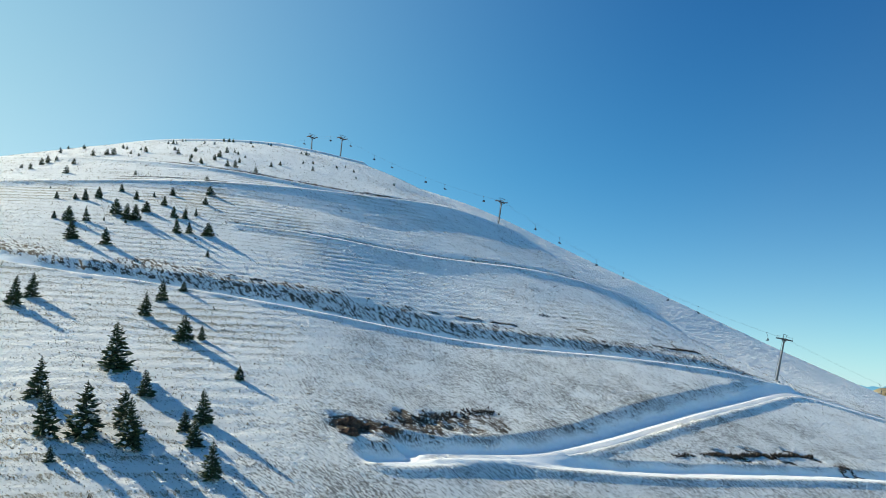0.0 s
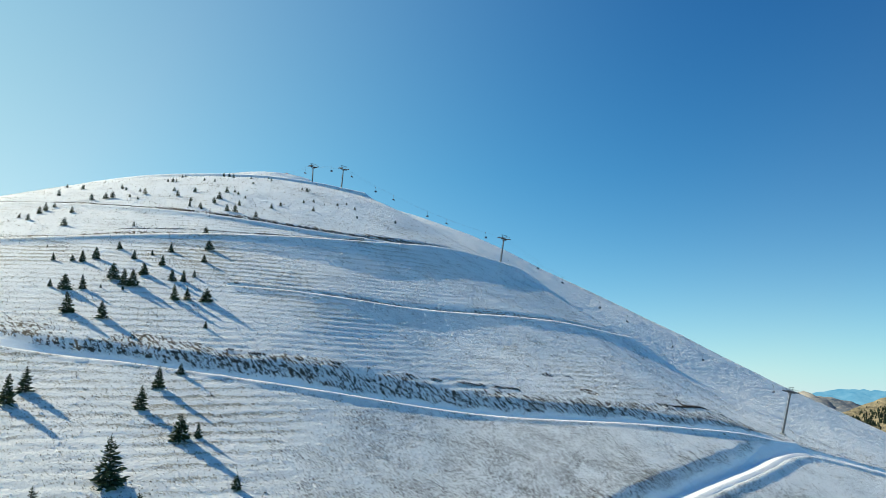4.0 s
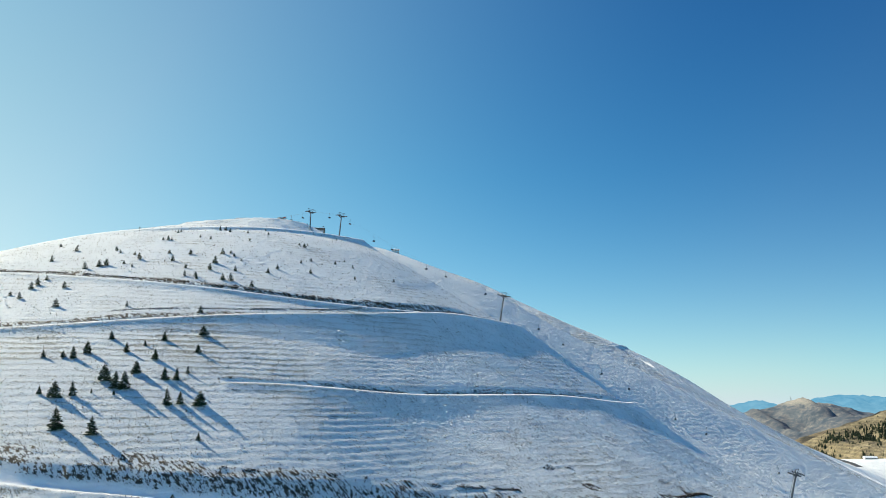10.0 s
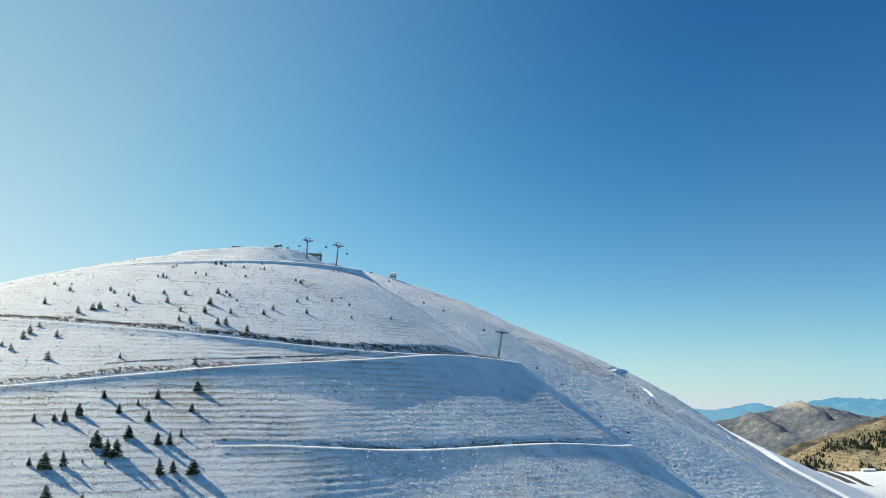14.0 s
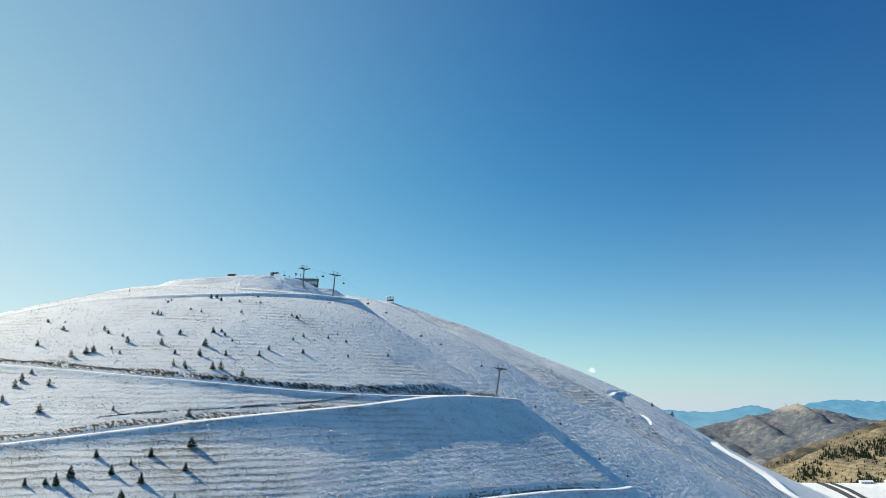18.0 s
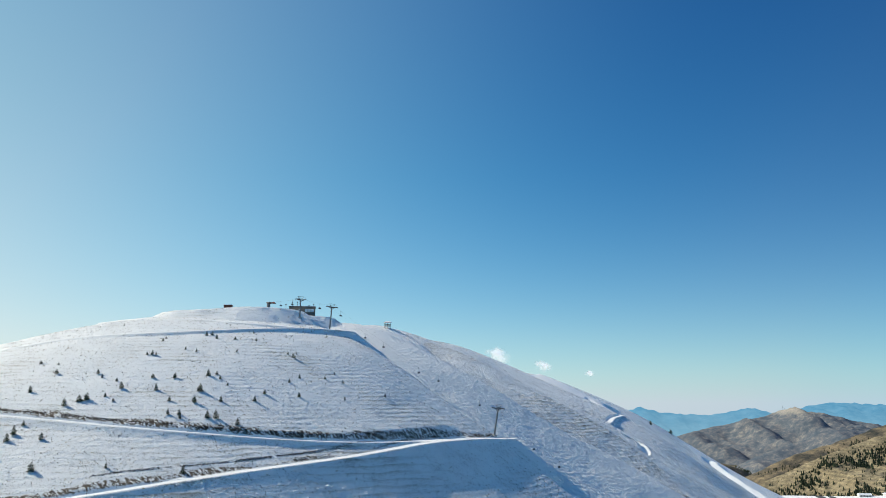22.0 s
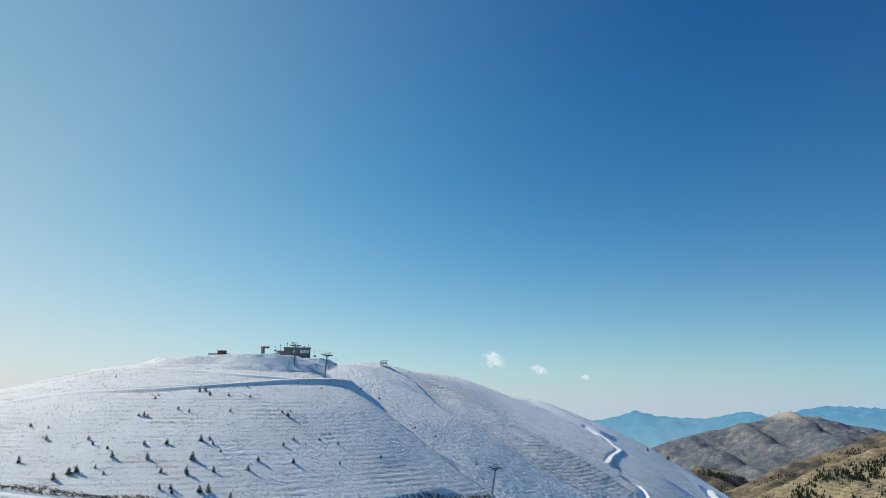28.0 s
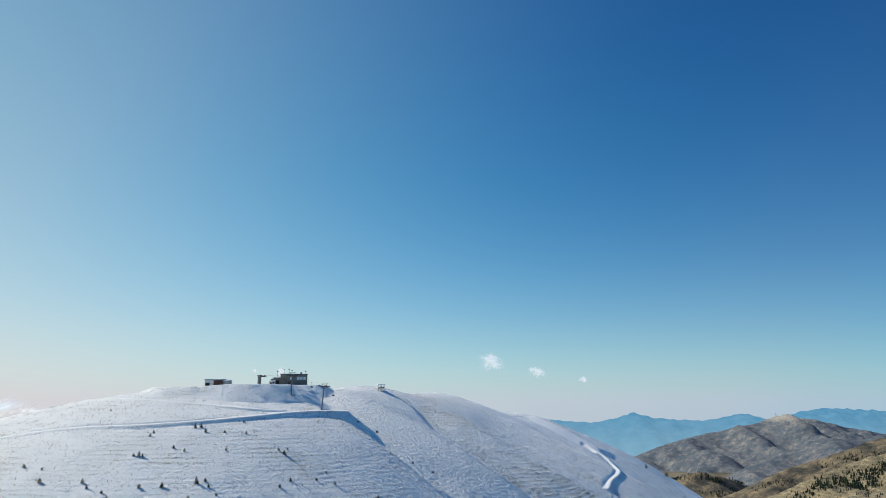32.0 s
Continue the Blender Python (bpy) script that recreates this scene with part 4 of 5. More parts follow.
# ---- far country ----
def far_ground(name, colours, scale, hazy, haze_share, ledge=0.0, summit=None):
    """Dry mountain slopes; hazy is the tint of distance haze, mixed into their colour."""
    m, nt, b = shader(name, 0.95, 0, 0.1)
    n = ramp(nt, noise_of(nt, scale, 9, 0.72), colours)
    if summit:  # bare pale ground on the top
        top = nt.nodes.new("ShaderNodeSeparateXYZ")
        nt.links.new(nt.nodes.new("ShaderNodeNewGeometry").outputs["Position"], top.inputs[0])
        above = maths(nt, "ADD", maths(nt, "DIVIDE", maths(nt, "SUBTRACT", top.outputs["Z"], summit), 60.0), noise_of(nt, scale * 2, 5, 0.7))
        n = mix(nt, ramp(nt, above, [(0.45, (0, 0, 0)), (0.85, (1, 1, 1))]), n, (0.46, 0.37, 0.26))
    fine = ramp(nt, noise_of(nt, scale * 6, 5, 0.75), [(0.40, (0.35, 0.36, 0.38)), (0.60, (1.15, 1.15, 1.15))])
    mul = nt.nodes.new("ShaderNodeMix")
    mul.data_type, mul.blend_type = "RGBA", "MULTIPLY"
    mul.inputs[0].default_value = 0.7
    nt.links.new(n, mul.inputs[6])
    nt.links.new(fine, mul.inputs[7])
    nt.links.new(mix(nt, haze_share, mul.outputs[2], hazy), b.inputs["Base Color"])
    rough = maths(nt, "MULTIPLY", noise_of(nt, scale * 2.5, 7, 0.75), 0.085 / scale)
    if ledge:  # planting terraces along the contours
        where = nt.nodes.new("ShaderNodeSeparateXYZ")
        nt.links.new(nt.nodes.new("ShaderNodeNewGeometry").outputs["Position"], where.inputs[0])
        rough = maths(nt, "ADD", rough, maths(nt, "MULTIPLY", maths(nt, "PINGPONG", maths(nt, "DIVIDE", where.outputs["Z"], ledge), 0.5), ledge * 0.9))
    bump(nt, b, rough, 0.8, 1.0)
    return m


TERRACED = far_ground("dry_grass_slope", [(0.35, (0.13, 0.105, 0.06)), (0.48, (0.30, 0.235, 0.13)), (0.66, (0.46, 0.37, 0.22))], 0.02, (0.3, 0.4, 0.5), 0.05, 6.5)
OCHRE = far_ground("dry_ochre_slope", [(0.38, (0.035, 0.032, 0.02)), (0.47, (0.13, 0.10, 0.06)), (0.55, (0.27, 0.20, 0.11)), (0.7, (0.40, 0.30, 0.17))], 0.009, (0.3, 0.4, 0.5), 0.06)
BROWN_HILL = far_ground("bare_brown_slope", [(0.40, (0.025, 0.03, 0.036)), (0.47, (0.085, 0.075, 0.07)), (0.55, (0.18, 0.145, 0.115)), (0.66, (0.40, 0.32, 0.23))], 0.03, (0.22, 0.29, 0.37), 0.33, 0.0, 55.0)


def ridge(name, y, crest, slope, depth, material, label, noise_size=0.0, step=14.0):
    """A hill whose crest runs through (x, z) at the distance y and falls away towards the camera and behind."""
    cx, cz = zip(*crest)
    gx = np.arange(cx[0], cx[-1] + step, step)
    gy = np.r_[np.arange(y - depth, y, step), np.arange(y, y + depth * 0.4, step * 3)]
    mx, my = (g.ravel() for g in np.meshgrid(gx, gy, indexing="ij"))
    knots = np.array(cx, float)
    top = spline_weights(knots, mx) @ np.array(cz, float)
    near = np.maximum(y - my, 0)
    rel = np.minimum(near / 120, 1)
    z = top - slope * near * (0.75 + 0.25 * np.tanh(near / depth * 2)) - 0.5 * np.maximum(my - y, 0)
    spur = waves(mx * 1.0, my * 0.35, noise_size, len(name), 5)
    z = z + noise_size * (0.15 if name == "brown_mountain" else 0.085) * spur * rel + noise_size * 0.006 * waves(mx, my, noise_size * 0.2, 4, 3)
    z = z + noise_size * (0.035 if name == "backdrop" else 0.009) * waves(mx, my * 0.3, noise_size * 0.5, 9, 4)
    ob = sheet(name, gx, gy, z, material)
    return tagged(ob, label, "hill", kind="structure"), gx, gy, z


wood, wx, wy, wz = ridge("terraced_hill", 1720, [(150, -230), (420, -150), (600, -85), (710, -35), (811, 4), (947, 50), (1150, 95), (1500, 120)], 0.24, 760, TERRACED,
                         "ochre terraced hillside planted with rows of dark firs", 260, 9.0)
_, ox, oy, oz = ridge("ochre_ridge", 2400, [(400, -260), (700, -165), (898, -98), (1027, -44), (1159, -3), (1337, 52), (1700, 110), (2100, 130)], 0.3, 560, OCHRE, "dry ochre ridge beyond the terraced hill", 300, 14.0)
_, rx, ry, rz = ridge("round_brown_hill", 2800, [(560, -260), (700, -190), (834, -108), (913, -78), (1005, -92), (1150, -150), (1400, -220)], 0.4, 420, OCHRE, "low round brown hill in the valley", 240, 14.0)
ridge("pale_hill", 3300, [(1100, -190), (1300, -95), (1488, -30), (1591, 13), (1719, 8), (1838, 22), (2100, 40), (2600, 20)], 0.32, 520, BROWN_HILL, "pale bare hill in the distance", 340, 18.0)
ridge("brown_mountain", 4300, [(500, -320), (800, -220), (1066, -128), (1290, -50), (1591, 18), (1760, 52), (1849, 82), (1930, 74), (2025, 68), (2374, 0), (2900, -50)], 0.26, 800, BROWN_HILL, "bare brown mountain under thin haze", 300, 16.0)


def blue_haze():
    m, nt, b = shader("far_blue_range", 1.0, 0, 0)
    # aerial haze painted as glow: blue at the top, paler towards the foot
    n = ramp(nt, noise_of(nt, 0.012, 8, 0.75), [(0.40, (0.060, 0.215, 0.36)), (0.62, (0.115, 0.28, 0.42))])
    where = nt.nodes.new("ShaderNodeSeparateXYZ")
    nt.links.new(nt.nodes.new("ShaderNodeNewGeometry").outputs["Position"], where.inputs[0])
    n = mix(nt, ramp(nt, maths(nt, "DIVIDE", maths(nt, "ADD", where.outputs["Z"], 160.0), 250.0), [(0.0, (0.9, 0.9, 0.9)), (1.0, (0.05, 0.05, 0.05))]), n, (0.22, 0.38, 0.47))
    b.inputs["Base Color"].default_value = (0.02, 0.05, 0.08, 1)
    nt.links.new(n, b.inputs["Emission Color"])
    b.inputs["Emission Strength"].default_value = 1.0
    return m


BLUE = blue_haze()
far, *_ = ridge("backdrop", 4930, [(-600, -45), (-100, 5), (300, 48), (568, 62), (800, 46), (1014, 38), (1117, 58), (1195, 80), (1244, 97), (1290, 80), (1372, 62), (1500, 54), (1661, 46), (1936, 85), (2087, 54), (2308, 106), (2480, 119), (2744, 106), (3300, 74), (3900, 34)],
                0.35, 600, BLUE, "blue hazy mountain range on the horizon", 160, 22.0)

# ---- small cover on the hill: tufts, clods ----
def heights_at(x, y):
    """Heights of the built ground at many places."""
    i = np.clip(np.searchsorted(xs, x) - 1, 0, len(xs) - 2)
    j = np.clip(np.searchsorted(ys, y) - 1, 0, len(ys) - 2)
    u, v = (x - xs[i]) / (xs[i + 1] - xs[i]), (y - ys[j]) / (ys[j + 1] - ys[j])
    h = HEIGHT_MAP
    return (h[i, j] * (1 - u) + h[i + 1, j] * u) * (1 - v) + (h[i, j + 1] * (1 - u) + h[i + 1, j + 1] * u) * v


def map_at(values, x, y):
    i = np.clip(np.searchsorted(xs, x), 0, len(xs) - 1)
    j = np.clip(np.searchsorted(ys, y), 0, len(ys) - 1)
    return values.reshape(len(xs), len(ys))[i, j]


def scatter(name, x, y, size, tall, material, label, category, rng, sides=4, soft=False):
    """Many small leaning spikes or lumps on the ground, in one mesh."""
    n = len(x)
    z = heights_at(x, y) - 0.05
    a = rng.uniform(0, 6.3, n)[:, None] + np.arange(sides)[None] * 2 * np.pi / sides
    r = size[:, None] * rng.uniform(0.6, 1.3, (n, sides))
    ring = np.stack([x[:, None] + r * np.cos(a), y[:, None] + r * np.sin(a), np.repeat(z[:, None], sides, 1) - 0.05 + 0.4 * (r * np.sin(a))], -1)
    tip = np.stack([x + size * rng.uniform(-0.6, 0.6, n), y + size * rng.uniform(-0.6, 0.6, n), z + tall], -1)
    verts = np.concatenate([ring, tip[:, None]], 1).reshape(-1, 3)
    base = np.arange(n)[:, None] * (sides + 1)
    k = np.arange(sides)
    tris = np.stack([base + k, base + (k + 1) % sides, np.repeat(base + sides, sides, 1)], -1).reshape(-1, 3).astype(np.int32)
    me = bpy.data.meshes.new(name)
    me.vertices.add(len(verts))
    me.vertices.foreach_set("co", verts.astype(np.float32).ravel())
    me.loops.add(tris.size)
    me.loops.foreach_set("vertex_index", tris.ravel())
    me.polygons.add(len(tris))
    me.polygons.foreach_set("loop_start", np.arange(0, tris.size, 3, dtype=np.int32))
    me.update(calc_edges=True)
    if soft:
        me.shade_smooth()
    me.materials.append(material)
    return tagged(new(name, me), label, category, kind="stuff")


def islands(name, stops, rough=0.9):
    m, nt, b = shader(name, rough, 0, 0.15)
    n = nt.nodes.new("ShaderNodeNewGeometry")
    nt.links.new(ramp(nt, n.outputs["Random Per Island"], stops), b.inputs["Base Color"])
    return m


TUFT = islands("dry_tufts", [(0.0, (0.04, 0.032, 0.02)), (0.45, (0.10, 0.08, 0.045)), (0.85, (0.22, 0.17, 0.09)), (1.0, (0.5, 0.45, 0.36))])
CLOD = islands("earth_clods", [(0.0, (0.03, 0.022, 0.016)), (0.6, (0.085, 0.06, 0.042)), (0.9, (0.14, 0.10, 0.07)), (1.0, (0.5, 0.5, 0.5))])
rng = np.random.RandomState(7)


def sown(count, x0, x1, y0, y1, clump):
    """Random places, thicker in clumps and towards the camera."""
    x, y = rng.uniform(x0, x1, count), y0 + (y1 - y0) * rng.uniform(0, 1, count) ** 1.35
    keep = rng.uniform(0, 1, count) < np.clip(0.45 + 0.9 * waves(x, y, clump, 71, 3), 0.05, 1)
    keep &= (map_at(ROADNESS, x, y) < 0.1) & (rng.uniform(0, 1, count) > 0.93 * map_at(PISTE, x, y)) & (rng.uniform(0, 1, count) < 0.15 + 0.85 * np.clip(map_at(TERRACE, x, y) + map_at(BANKNESS, x, y), 0, 1) + 0.85 * (y > 480))
    return x[keep], y[keep]


LUMP = islands("snow_lumps", [(0.0, (0.88, 0.88, 0.88)), (0.93, (0.95, 0.95, 0.94)), (0.955, (0.40, 0.33, 0.20)), (1.0, (0.08, 0.065, 0.045))])


def lumps(count, x0, x1, y0, y1, small, large):
    x, y = rng.uniform(x0, x1, count), rng.uniform(y0, y1, count)
    keep = (map_at(ROADNESS, x, y) < 0.05) & (rng.uniform(0, 1, count) < np.clip(0.6 + 0.7 * waves(x, y, 15, 91, 3), 0.15, 1))
    keep &= (np.abs(x) < 0.62 * y + 12) & (rng.uniform(0, 1, count) > 0.7 * map_at(PISTE, x, y))
    x, y = x[keep], y[keep]
    size = rng.uniform(small, large, len(x))
    scatter("snow_lumps", x, y, size, size * rng.uniform(0.21, 0.58, len(x)), LUMP, "small lumps of snow over flattened grass", "snow", rng, 5, True)


lumps(125000, -130, 120, 96, 235, 0.12, 0.34)
lumps(105000, -215, 150, 235, 480, 0.16, 0.5)
lumps(60000, -60, 210, 400, 690, 0.25, 0.6)
lumps(40000, -260, -40, 380, 540, 0.2, 0.5)
tx, ty = sown(120000, -235, 175, 96, 470, 22)
size = rng.uniform(0.06, 0.18, len(tx)) * (0.7 + ty / 500)
scatter("grass_tufts", tx, ty, size, size * rng.uniform(1.0, 2.4, len(tx)), TUFT, "straw and dark grass tufts poking through thin snow", "grass", rng)
tx, ty = sown(55000, -60, 240, 400, 680, 30)
size = rng.uniform(0.08, 0.24, len(tx))
scatter("grass_tufts", tx, ty, size, size * rng.uniform(0.8, 1.8, len(tx)), TUFT, "rough dark grass tufts beyond the piste", "grass", rng)
bx, by = rng.uniform(-235, 200, 900000), rng.uniform(96, 420, 900000)
share = map_at(BANKNESS, bx, by)
keep = rng.uniform(0, 1, len(bx)) < share * np.clip(0.35 + 0.6 * waves(bx, by, 9, 77, 3), 0, 1) * 0.75
bx, by = bx[keep][::2][:70000], by[keep][::2][:70000]
size = rng.uniform(0.06, 0.2, len(bx)) * (0.6 + by / 300)
scatter("earth_clods", bx, by, size, size * rng.uniform(0.3, 1.1, len(bx)), CLOD, "dark earth clods and scrub on the road banks", "earth", rng, 5)

# ---- forest on the far terraces ----
FAR_NEEDLES = islands("far_firs", [(0.0, (0.012, 0.020, 0.012)), (1.0, (0.04, 0.055, 0.03))])


def far_wood(name, gx, gy, gz, x, y, label, low=4.5, tall=11.0):
    i = np.clip(((x - gx[0]) / (gx[1] - gx[0])).astype(int), 0, len(gx) - 2)
    j = np.clip(np.searchsorted(gy, y) - 1, 0, len(gy) - 2)
    z = gz.reshape(len(gx), len(gy))[i, j]
    n, sides, tiers = len(x), 6, 3
    h = rng.uniform(low, tall, n)
    verts, tris = [], []
    for t in range(tiers):
        r = h * (0.27 - 0.07 * t) * rng.uniform(0.8, 1.2, n)
        a = rng.uniform(0, 6.3, n)[:, None] + np.arange(sides)[None] * 2 * np.pi / sides
        rr = r[:, None] * rng.uniform(0.7, 1.25, (n, sides))
        ring = np.stack([x[:, None] + rr * np.cos(a), y[:, None] + rr * np.sin(a), np.repeat((z + h * (0.08 + 0.26 * t))[:, None], sides, 1)], -1)
        tip = np.stack([x, y, z + h * (0.52 + 0.24 * t)], -1)
        start = sum(len(v) for v in verts)
        verts.append(np.concatenate([ring, tip[:, None]], 1).reshape(-1, 3))
        base = start + np.arange(n)[:, None] * (sides + 1)
        k = np.arange(sides)
        tris.append(np.stack([base + k, base + (k + 1) % sides, np.repeat(base + sides, sides, 1)], -1).reshape(-1, 3))
    verts, tris = np.concatenate(verts), np.concatenate(tris).astype(np.int32)
    me = bpy.data.meshes.new(name)
    me.from_pydata(verts.tolist(), [], tris.tolist())
    me.materials.append(FAR_NEEDLES)
    return tagged(new(name, me), label, "forest", kind="stuff")


# rows along the contours
fx, fy = [], []
slope_of = wz.reshape(len(wx), len(wy))
for level in np.arange(-215, 70, 5.5):
    for x in np.arange(330, 980, 2.8):
        x = x + rng.uniform(-1.2, 1.2)
        column = slope_of[int((x - wx[0]) / (wx[1] - wx[0]))]
        j = int(np.argmax(column > level))
        if j and wy[j] < 1715 and rng.uniform() < 0.95 + 0.4 * math.sin(x * 0.013 + level * 0.05) * math.sin(x * 0.005 - level * 0.09):
            u = (level - column[j - 1]) / max(column[j] - column[j - 1], 0.05)
            fx.append(x)
            fy.append(wy[j - 1] + u * (wy[j] - wy[j - 1]) + rng.uniform(-1.2, 1.2))
far_wood("forest", wx, wy, wz, np.array(fx), np.array(fy), "rows of dark young firs on ochre terraces", 3.0, 6.5)
fx, fy = rng.uniform(380, 1050, 30000), rng.uniform(970, 1725, 30000)
belt = np.clip(1.8 * waves(fx, fy, 420, 85, 3) - 0.2, 0, 1) + smooth(60, 0, np.abs(fy - 1655 + 0.12 * (fx - 800))) * smooth(760, 900, fx)
keep = rng.uniform(0, 1, 30000) < belt
far_wood("forest", wx, wy, wz, fx[keep][:9000], fy[keep][:9000], "dense dark fir wood between ochre clearings")

for gx, gy, gz, count, size, label in ((ox, oy, oz, 40000, 330, "dark fir woods on the dry ridge"), (rx, ry, rz, 22000, 260, "dark woods on the low round hill")):
    fx, fy = rng.uniform(gx[0], gx[-2], count), rng.uniform(gy[0], gy[np.searchsorted(gy, gy[0] + 540) - 1], count)
    keep = rng.uniform(0, 1, count) < np.clip(1.8 * waves(fx, fy, size, 87, 4) - 0.15, 0, 1)
    far_wood("forest", gx, gy, gz, fx[keep][:4000], fy[keep][:4000], label)

# ---- clouds ----
def cloud_material():
    m, nt, b = shader("thin_cloud", 1.0, 0, 0)
    b.inputs["Base Color"].default_value = (0.9, 0.9, 0.9, 1)
    # glow added in place of sunlight scattered through the vapour
    b.inputs["Emission Color"].default_value = (0.95, 0.93, 0.90, 1)
    b.inputs["Emission Strength"].default_value = 0.62
    co = nt.nodes.new("ShaderNodeTexCoord")
    billow = node(nt, "ShaderNodeTexNoise", Scale=1.6, Detail=2.0, Roughness=0.5)
    billow.noise_dimensions = "4D"
    nt.links.new(co.outputs["Object"], billow.inputs["Vector"])
    which = nt.nodes.new("ShaderNodeObjectInfo").outputs["Random"]
    nt.links.new(maths(nt, "MULTIPLY", which, 40.0), billow.inputs["W"])
    push = nt.nodes.new("ShaderNodeVectorMath")  # a wandering, billowy rim
    push.operation = "MULTIPLY_ADD"
    nt.links.new(billow.outputs["Color"], push.inputs[0])
    push.inputs[1].default_value = (1.5, 0.0, 1.5)
    push.inputs[2].default_value = (-0.75, 0.0, -0.75)
    moved = nt.nodes.new("ShaderNodeVectorMath")
    moved.operation = "ADD"
    nt.links.new(co.outputs["Object"], moved.inputs[0])
    nt.links.new(push.outputs[0], moved.inputs[1])
    length = nt.nodes.new("ShaderNodeVectorMath")
    length.operation = "LENGTH"
    nt.links.new(moved.outputs[0], length.inputs[0])
    rim = nt.nodes.new("ShaderNodeVectorMath")
    rim.operation = "LENGTH"
    nt.links.new(co.outputs["Object"], rim.inputs[0])
    inside = ramp(nt, rim.outputs["Value"], [(0.7, (1, 1, 1)), (1.0, (0, 0, 0))])
    puff = ramp(nt, length.outputs["Value"], [(0.22, (0.92, 0.92, 0.92)), (0.85, (0, 0, 0))], "EASE")
    alpha = maths(nt, "MULTIPLY", puff, inside)
    nt.links.new(alpha, b.inputs["Alpha"])
    return m


CLOUD = cloud_material()


def cloud(x, y, z, w, h, seed):
    """A thin puffy lens of vapour, fading out at its rim."""
    bm = bmesh.new()
    bmesh.ops.create_grid(bm, x_segments=28, y_segments=28, size=1.0)
    for v in bm.verts:
        p = Vector((v.co.x, 0, v.co.y))
        d = max(0.0, 1 - p.length)
        p.y = -0.25 * d - 0.12 * d * noise.noise(Vector((p.x * 3, seed, p.z * 3)))
        v.co = p
    me = bpy.data.meshes.new("cloud")
    bm.to_mesh(me)
    bm.free()
    me.materials.append(CLOUD)
    me.shade_smooth()
    ob = tagged(new("cloud", me), "small white cloud low over the horizon", "cloud", kind="structure")
    ob.matrix_world = Matrix.LocRotScale((x, y, z), Euler((0, 0.2 * math.sin(seed), 0)), (w, w, h))
    ob.visible_shadow = False


cloud(345, 4600, 385, 95, 62, 1)
cloud(610, 4600, 330, 62, 48, 2)
cloud(880, 4600, 285, 40, 22, 3)
cloud(-2380, 4550, 118, 190, 80, 4)
cloud(-2560, 4500, 132, 170, 90, 6)
cloud(-2230, 4600, 96, 130, 60, 9)
cloud(-873, 4700, 330, 46, 40, 7)
cloud(-1030, 4700, 335, 26, 16, 8)


# ---- earth outcrop by the road fork and peat edges of the cut banks ----
def earth_material():
    m, nt, b = shader("reddish_earth", 0.95, 0, 0.15)
    soil = ramp(nt, noise_of(nt, 0.9, 7, 0.7), [(0.3, (0.025, 0.017, 0.013)), (0.5, (0.085, 0.05, 0.036)), (0.68, (0.17, 0.11, 0.078))])
    facing = nt.nodes.new("ShaderNodeSeparateXYZ")
    nt.links.new(nt.nodes.new("ShaderNodeNewGeometry").outputs["Normal"], facing.inputs[0])
    lying = maths(nt, "ADD", facing.outputs["Z"], maths(nt, "MULTIPLY", noise_of(nt, 1.6, 5, 0.7), 0.9))
    nt.links.new(mix(nt, ramp(nt, lying, [(1.02, (0, 0, 0)), (1.12, (1, 1, 1))]), soil, (0.88, 0.88, 0.88)), b.inputs["Base Color"])
    bump(nt, b, noise_of(nt, 2.2, 6, 0.7), 0.9, 0.4)
    return m


EARTH = earth_material()


def outcrop(x, y, size, seed, label):
    """A crumbling lump of earth, half sunk in the slope."""
    bm = bmesh.new()
    bmesh.ops.create_icosphere(bm, subdivisions=5, radius=1.0)
    for v in bm.verts:
        n = noise.fractal(v.co * 1.4 + Vector((seed, 0, 0)), 0.9, 2.0, 6)
        ridged = abs(noise.noise(v.co * 2.9 + Vector((0, seed, 0))))
        v.co *= 1 + 0.30 * n - 0.28 * ridged
        v.co = Vector((v.co.x * size[0], v.co.y * size[1], v.co.z * size[2]))
    me = bpy.data.meshes.new("earth_outcrop")
    bm.to_mesh(me)
    bm.free()
    me.materials.append(EARTH)
    ob = tagged(new("earth_outcrop", me), label, "earth bank", "earth outcrops")
    ob.matrix_world = pose(x, y, ground_at(x, y) - size[2] * 0.45, 12, 0, 28)


for k, (x, y, size) in enumerate(((-15.8, 136.2, (2.4, 1.9, 1.5)), (-13.0, 137.8, (2.6, 1.9, 1.3)), (-15.2, 132.0, (2.2, 1.6, 1.4)), (-10.0, 139.0, (2.4, 1.6, 1.1)))):
    outcrop(x, y, size, k * 3.1 + 0.7, "crumbling reddish-brown earth bank with patches of snow")


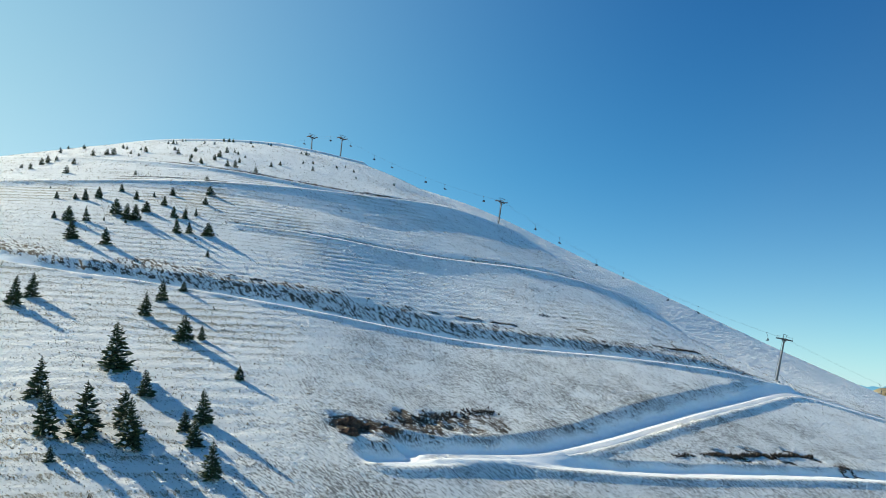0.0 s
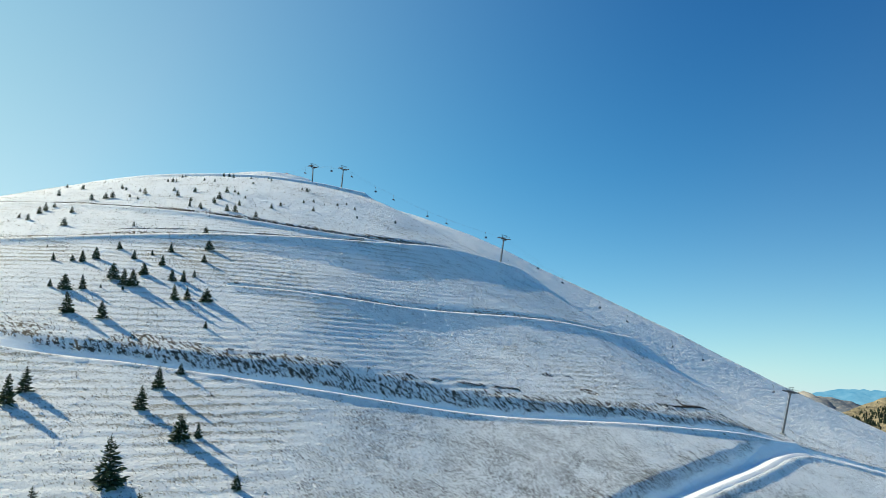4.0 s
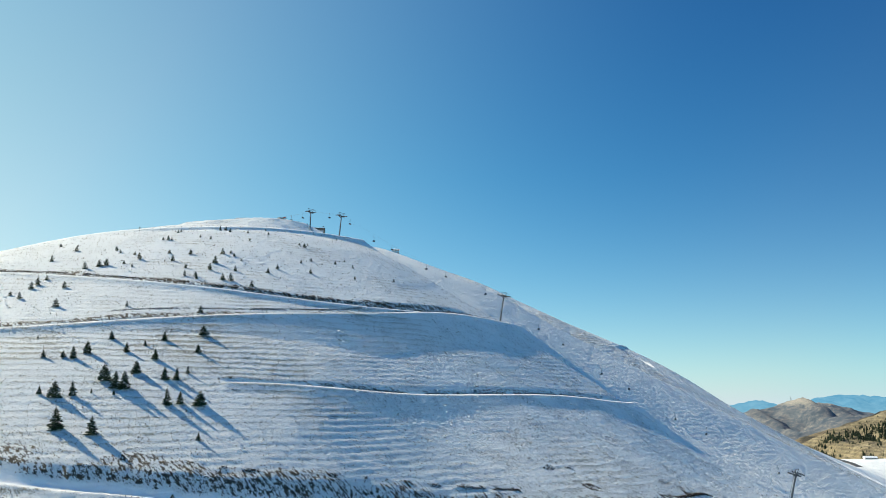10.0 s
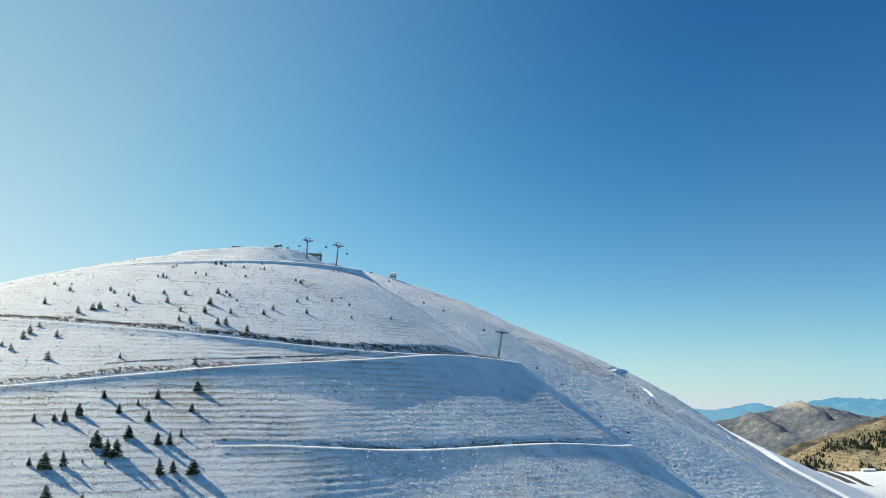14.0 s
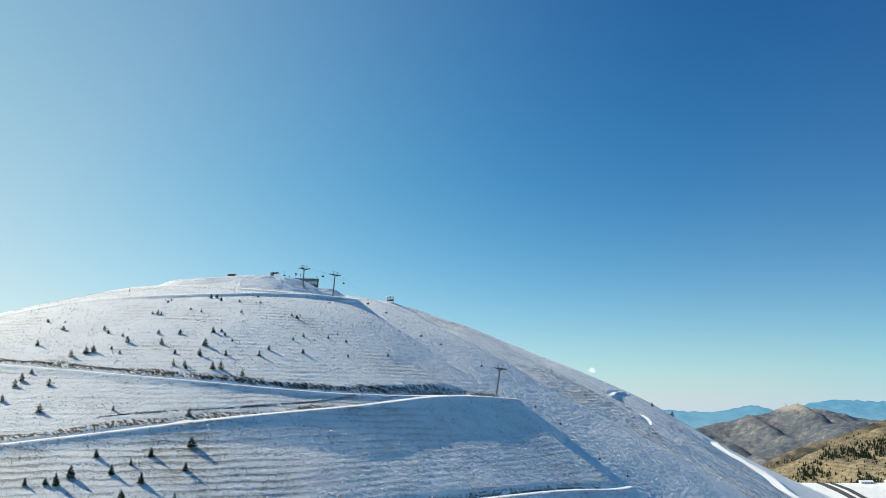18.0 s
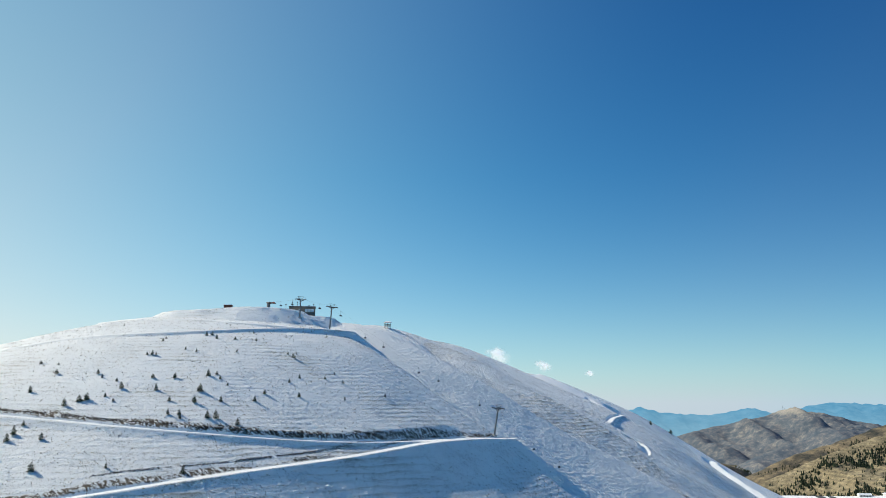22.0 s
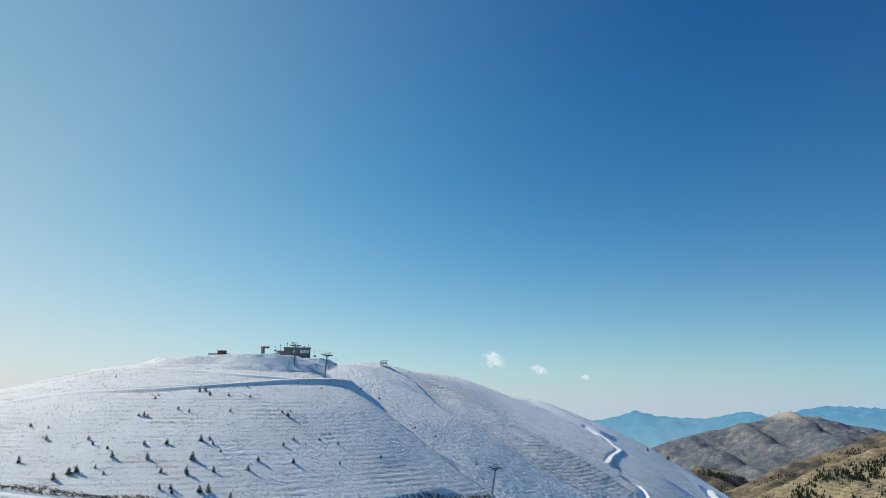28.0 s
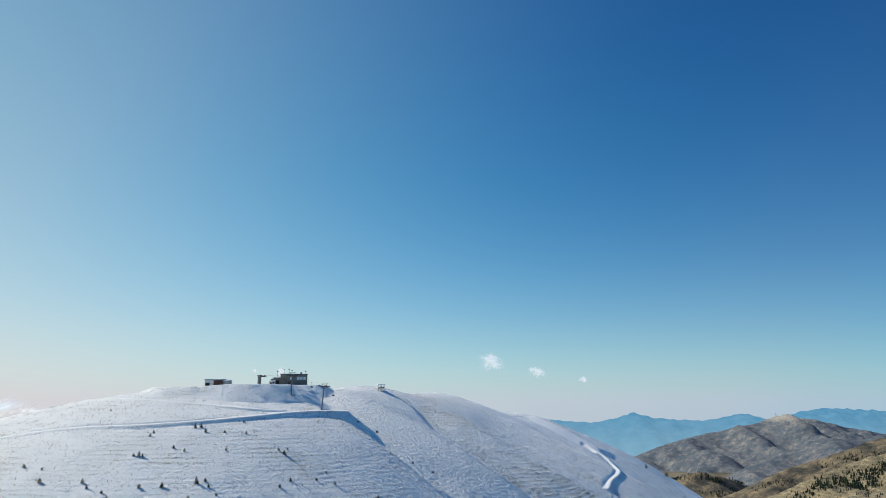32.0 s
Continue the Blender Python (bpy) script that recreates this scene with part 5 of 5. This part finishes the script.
def cut_edge(points, tall, seed, label, share=0.75, deep=0.5, loose=0.35):
    """A ragged dark edge of peat along the top of a cut bank, with gaps where snow covers it."""
    rnd = random.Random(seed)
    bm = bmesh.new()
    line = curve_through(points, 0.35)
    for i, (x, y) in enumerate(line[:-1]):
        if noise.noise(Vector((i * 0.09, seed * 5.3, 0))) * 0.5 + 0.5 > share:
            continue
        for _ in range(4):
            px, py = x + rnd.gauss(0, loose), y + rnd.gauss(0, loose)
            h = tall * rnd.uniform(0.3, 1.1)
            at = Vector((px, py, ground_at(px, py) + h * 0.12))
            turn = Euler((rnd.uniform(-0.5, 0.5), rnd.uniform(-0.5, 0.5), rnd.uniform(0, 6.3))).to_matrix()
            ring = [bm.verts.new(at + turn @ Vector((rnd.uniform(0.1, 0.36) * math.cos(q), deep * rnd.uniform(0.3, 0.8) * math.sin(q), -0.25 * h))) for q in (0, 1.3, 2.5, 3.8, 5.0)]
            tip = bm.verts.new(at + turn @ Vector((rnd.gauss(0, 0.1), rnd.gauss(0, 0.1), h * 0.55)))
            for i in range(5):
                bm.faces.new((ring[i], ring[(i + 1) % 5], tip))
    me = bpy.data.meshes.new("peat_edge")
    bm.to_mesh(me)
    bm.free()
    me.materials.append(CLOD_EARTH)
    tagged(new("peat_edge", me), label, "earth bank", kind="stuff")


CLOD_EARTH = plain("dark_peat", (0.05, 0.036, 0.027), 0.95, 0, 0.5, 0.8)
cut_edge([(58, 176), (68, 181.5), (78, 187.5), (88, 194)], 1.3, 1, "ragged dark peat edge above the lower road", 0.95, 0.6, 0.22)
cut_edge([(48, 170), (54, 174), (59, 177)], 0.5, 2, "ragged dark peat edge above the lower road", 0.5)
cut_edge([(-9, 143), (-4, 150), (2, 158), (8, 165), (11, 167)], 0.8, 3, "dark earth scar above the road fork", 0.6, 0.5, 0.7)
cut_edge([(92, 190), (95, 192), (97, 190), (95, 188.5), (92, 190)], 0.7, 4, "dark scrubby earth patch by the road", 0.9)
cut_edge([(-60, 190), (-38, 199), (-15, 212), (8, 224), (28, 233)], 0.4, 5, "dark broken earth along the top of the cut bank", 0.42)
cut_edge([(-41, 242), (-25, 252), (0, 271), (32, 296), (66, 329)], 0.36, 6, "dark peat edge along a narrow hillside track", 0.6, 0.35)
cut_edge([(-110, 262), (-80, 277), (-45, 304), (-18, 330), (2, 352)], 0.36, 7, "dark broken earth above the hillside road", 0.62, 0.35)
cut_edge([(-175, 307), (-136, 300), (-108, 298), (-78, 303), (-42, 319), (-16, 337)], 0.4, 8, "dark broken earth above the upper road", 0.62, 0.35)
cut_edge([(70, 255), (78, 262), (86, 270), (94, 272)], 0.7, 9, "dark scrub beside the lift tower", 0.6)
cut_edge([(30, 246), (38, 251), (45, 255)], 0.5, 10, "dark earth scar on the slope", 0.4, 0.4, 0.6)

# ---- asphalt road across the snowy plateau ----
ASPHALT = plain("worn_asphalt", (0.075, 0.075, 0.08), 0.85, 0, 0.35, 0.15)


def strip(name, points, width, material, label, rise=0.25):
    """A road that lies on the ground along a line in plan."""
    line = curve_through(points, 4.0)
    d = np.gradient(line, axis=0)
    d /= np.hypot(*d.T)[:, None]
    side = np.stack([-d[:, 1], d[:, 0]], 1)
    bm = bmesh.new()
    rows = []
    for p, s in zip(line, side):
        at = [p + s * width * k / 2 for k in (-1, -0.5, 0, 0.5, 1)]
        top = [ground_at(*q) + rise for q in at]
        rows.append([bm.verts.new((*q, h)) for q, h in zip(at, top)] + [bm.verts.new((*at[-1], top[-1] - 1.5)), bm.verts.new((*at[0], top[0] - 1.5))])
    for a, b in zip(rows, rows[1:]):
        for i in (0, 1, 2, 3, 4, 6):
            j = (i + 1) % 7
            bm.faces.new((a[i], a[j], b[j], b[i]))
    bmesh.ops.recalc_face_normals(bm, faces=bm.faces)
    me = bpy.data.meshes.new(name)
    bm.to_mesh(me)
    bm.free()
    me.materials.append(material)
    tagged(new(name, me), label, "road", kind="structure")


strip("road", [(548, 1180), (538, 1120), (530, 1060), (523, 1000), (517, 940), (512, 890)], 9, ASPHALT, "cleared grey asphalt road through snow", 0.9)
strip("road", [(562, 1170), (552, 1110), (544, 1050), (538, 990), (533, 930)], 7, ASPHALT, "cleared grey asphalt side lane through snow", 0.9)

# ---- lodges on the plateau and masts on the mountain ----
def lodge(x, y, turn, long):
    ob = thing("mountain_lodge", pose(x, y, ground_at(x, y) - 1.0, 0, 0, turn), "low pale mountain lodge under a snowy gable roof", "lodge", "lodges on the plateau")
    part("wall_block", one_box((long, 8, 3.6), (0, 0, 1.8), 0.1), PALE_WALL, ob)
    bm = bmesh.new()
    h = long / 2 + 0.6
    v = [bm.verts.new(c) for c in ((-h, -4.8, 3.4), (h, -4.8, 3.4), (h, 4.8, 3.4), (-h, 4.8, 3.4), (-h, 0, 5.6), (h, 0, 5.6))]
    for f in ((0, 1, 5, 4), (2, 3, 4, 5), (1, 2, 5), (3, 0, 4), (3, 2, 1, 0)):
        bm.faces.new([v[i] for i in f])
    part("roof", bm, SNOW_CAP, ob, "snow-covered gable roof")
    for k in range(int(long / 4)):
        part("window", one_box((1.5, 0.2, 1.3), (-long / 2 + 2.4 + k * 4, -4.05, 2.2)), DARK, ob)


lodge(612, 1172, -8, 17)
lodge(648, 1176, 12, 11)


def mast(x, y, z, tall):
    ob = thing("radio_mast", pose(x, y, z), "thin steel radio mast on the mountain top", "mast", "masts on the mountain")
    bm = bmesh.new()
    tube(bm, (0, 0, -4), (0, 0, tall), 0.9, 0.35, 6)
    part("pole", bm, STEEL, ob)
    for k in range(2):
        part("antenna", one_box((2.4, 1.2, 1.6), (0, 0, tall * (0.6 + 0.2 * k)), 0.1), STEEL, ob)


mast(1849, 4296, 80, 24)
mast(1858, 4300, 80, 14)
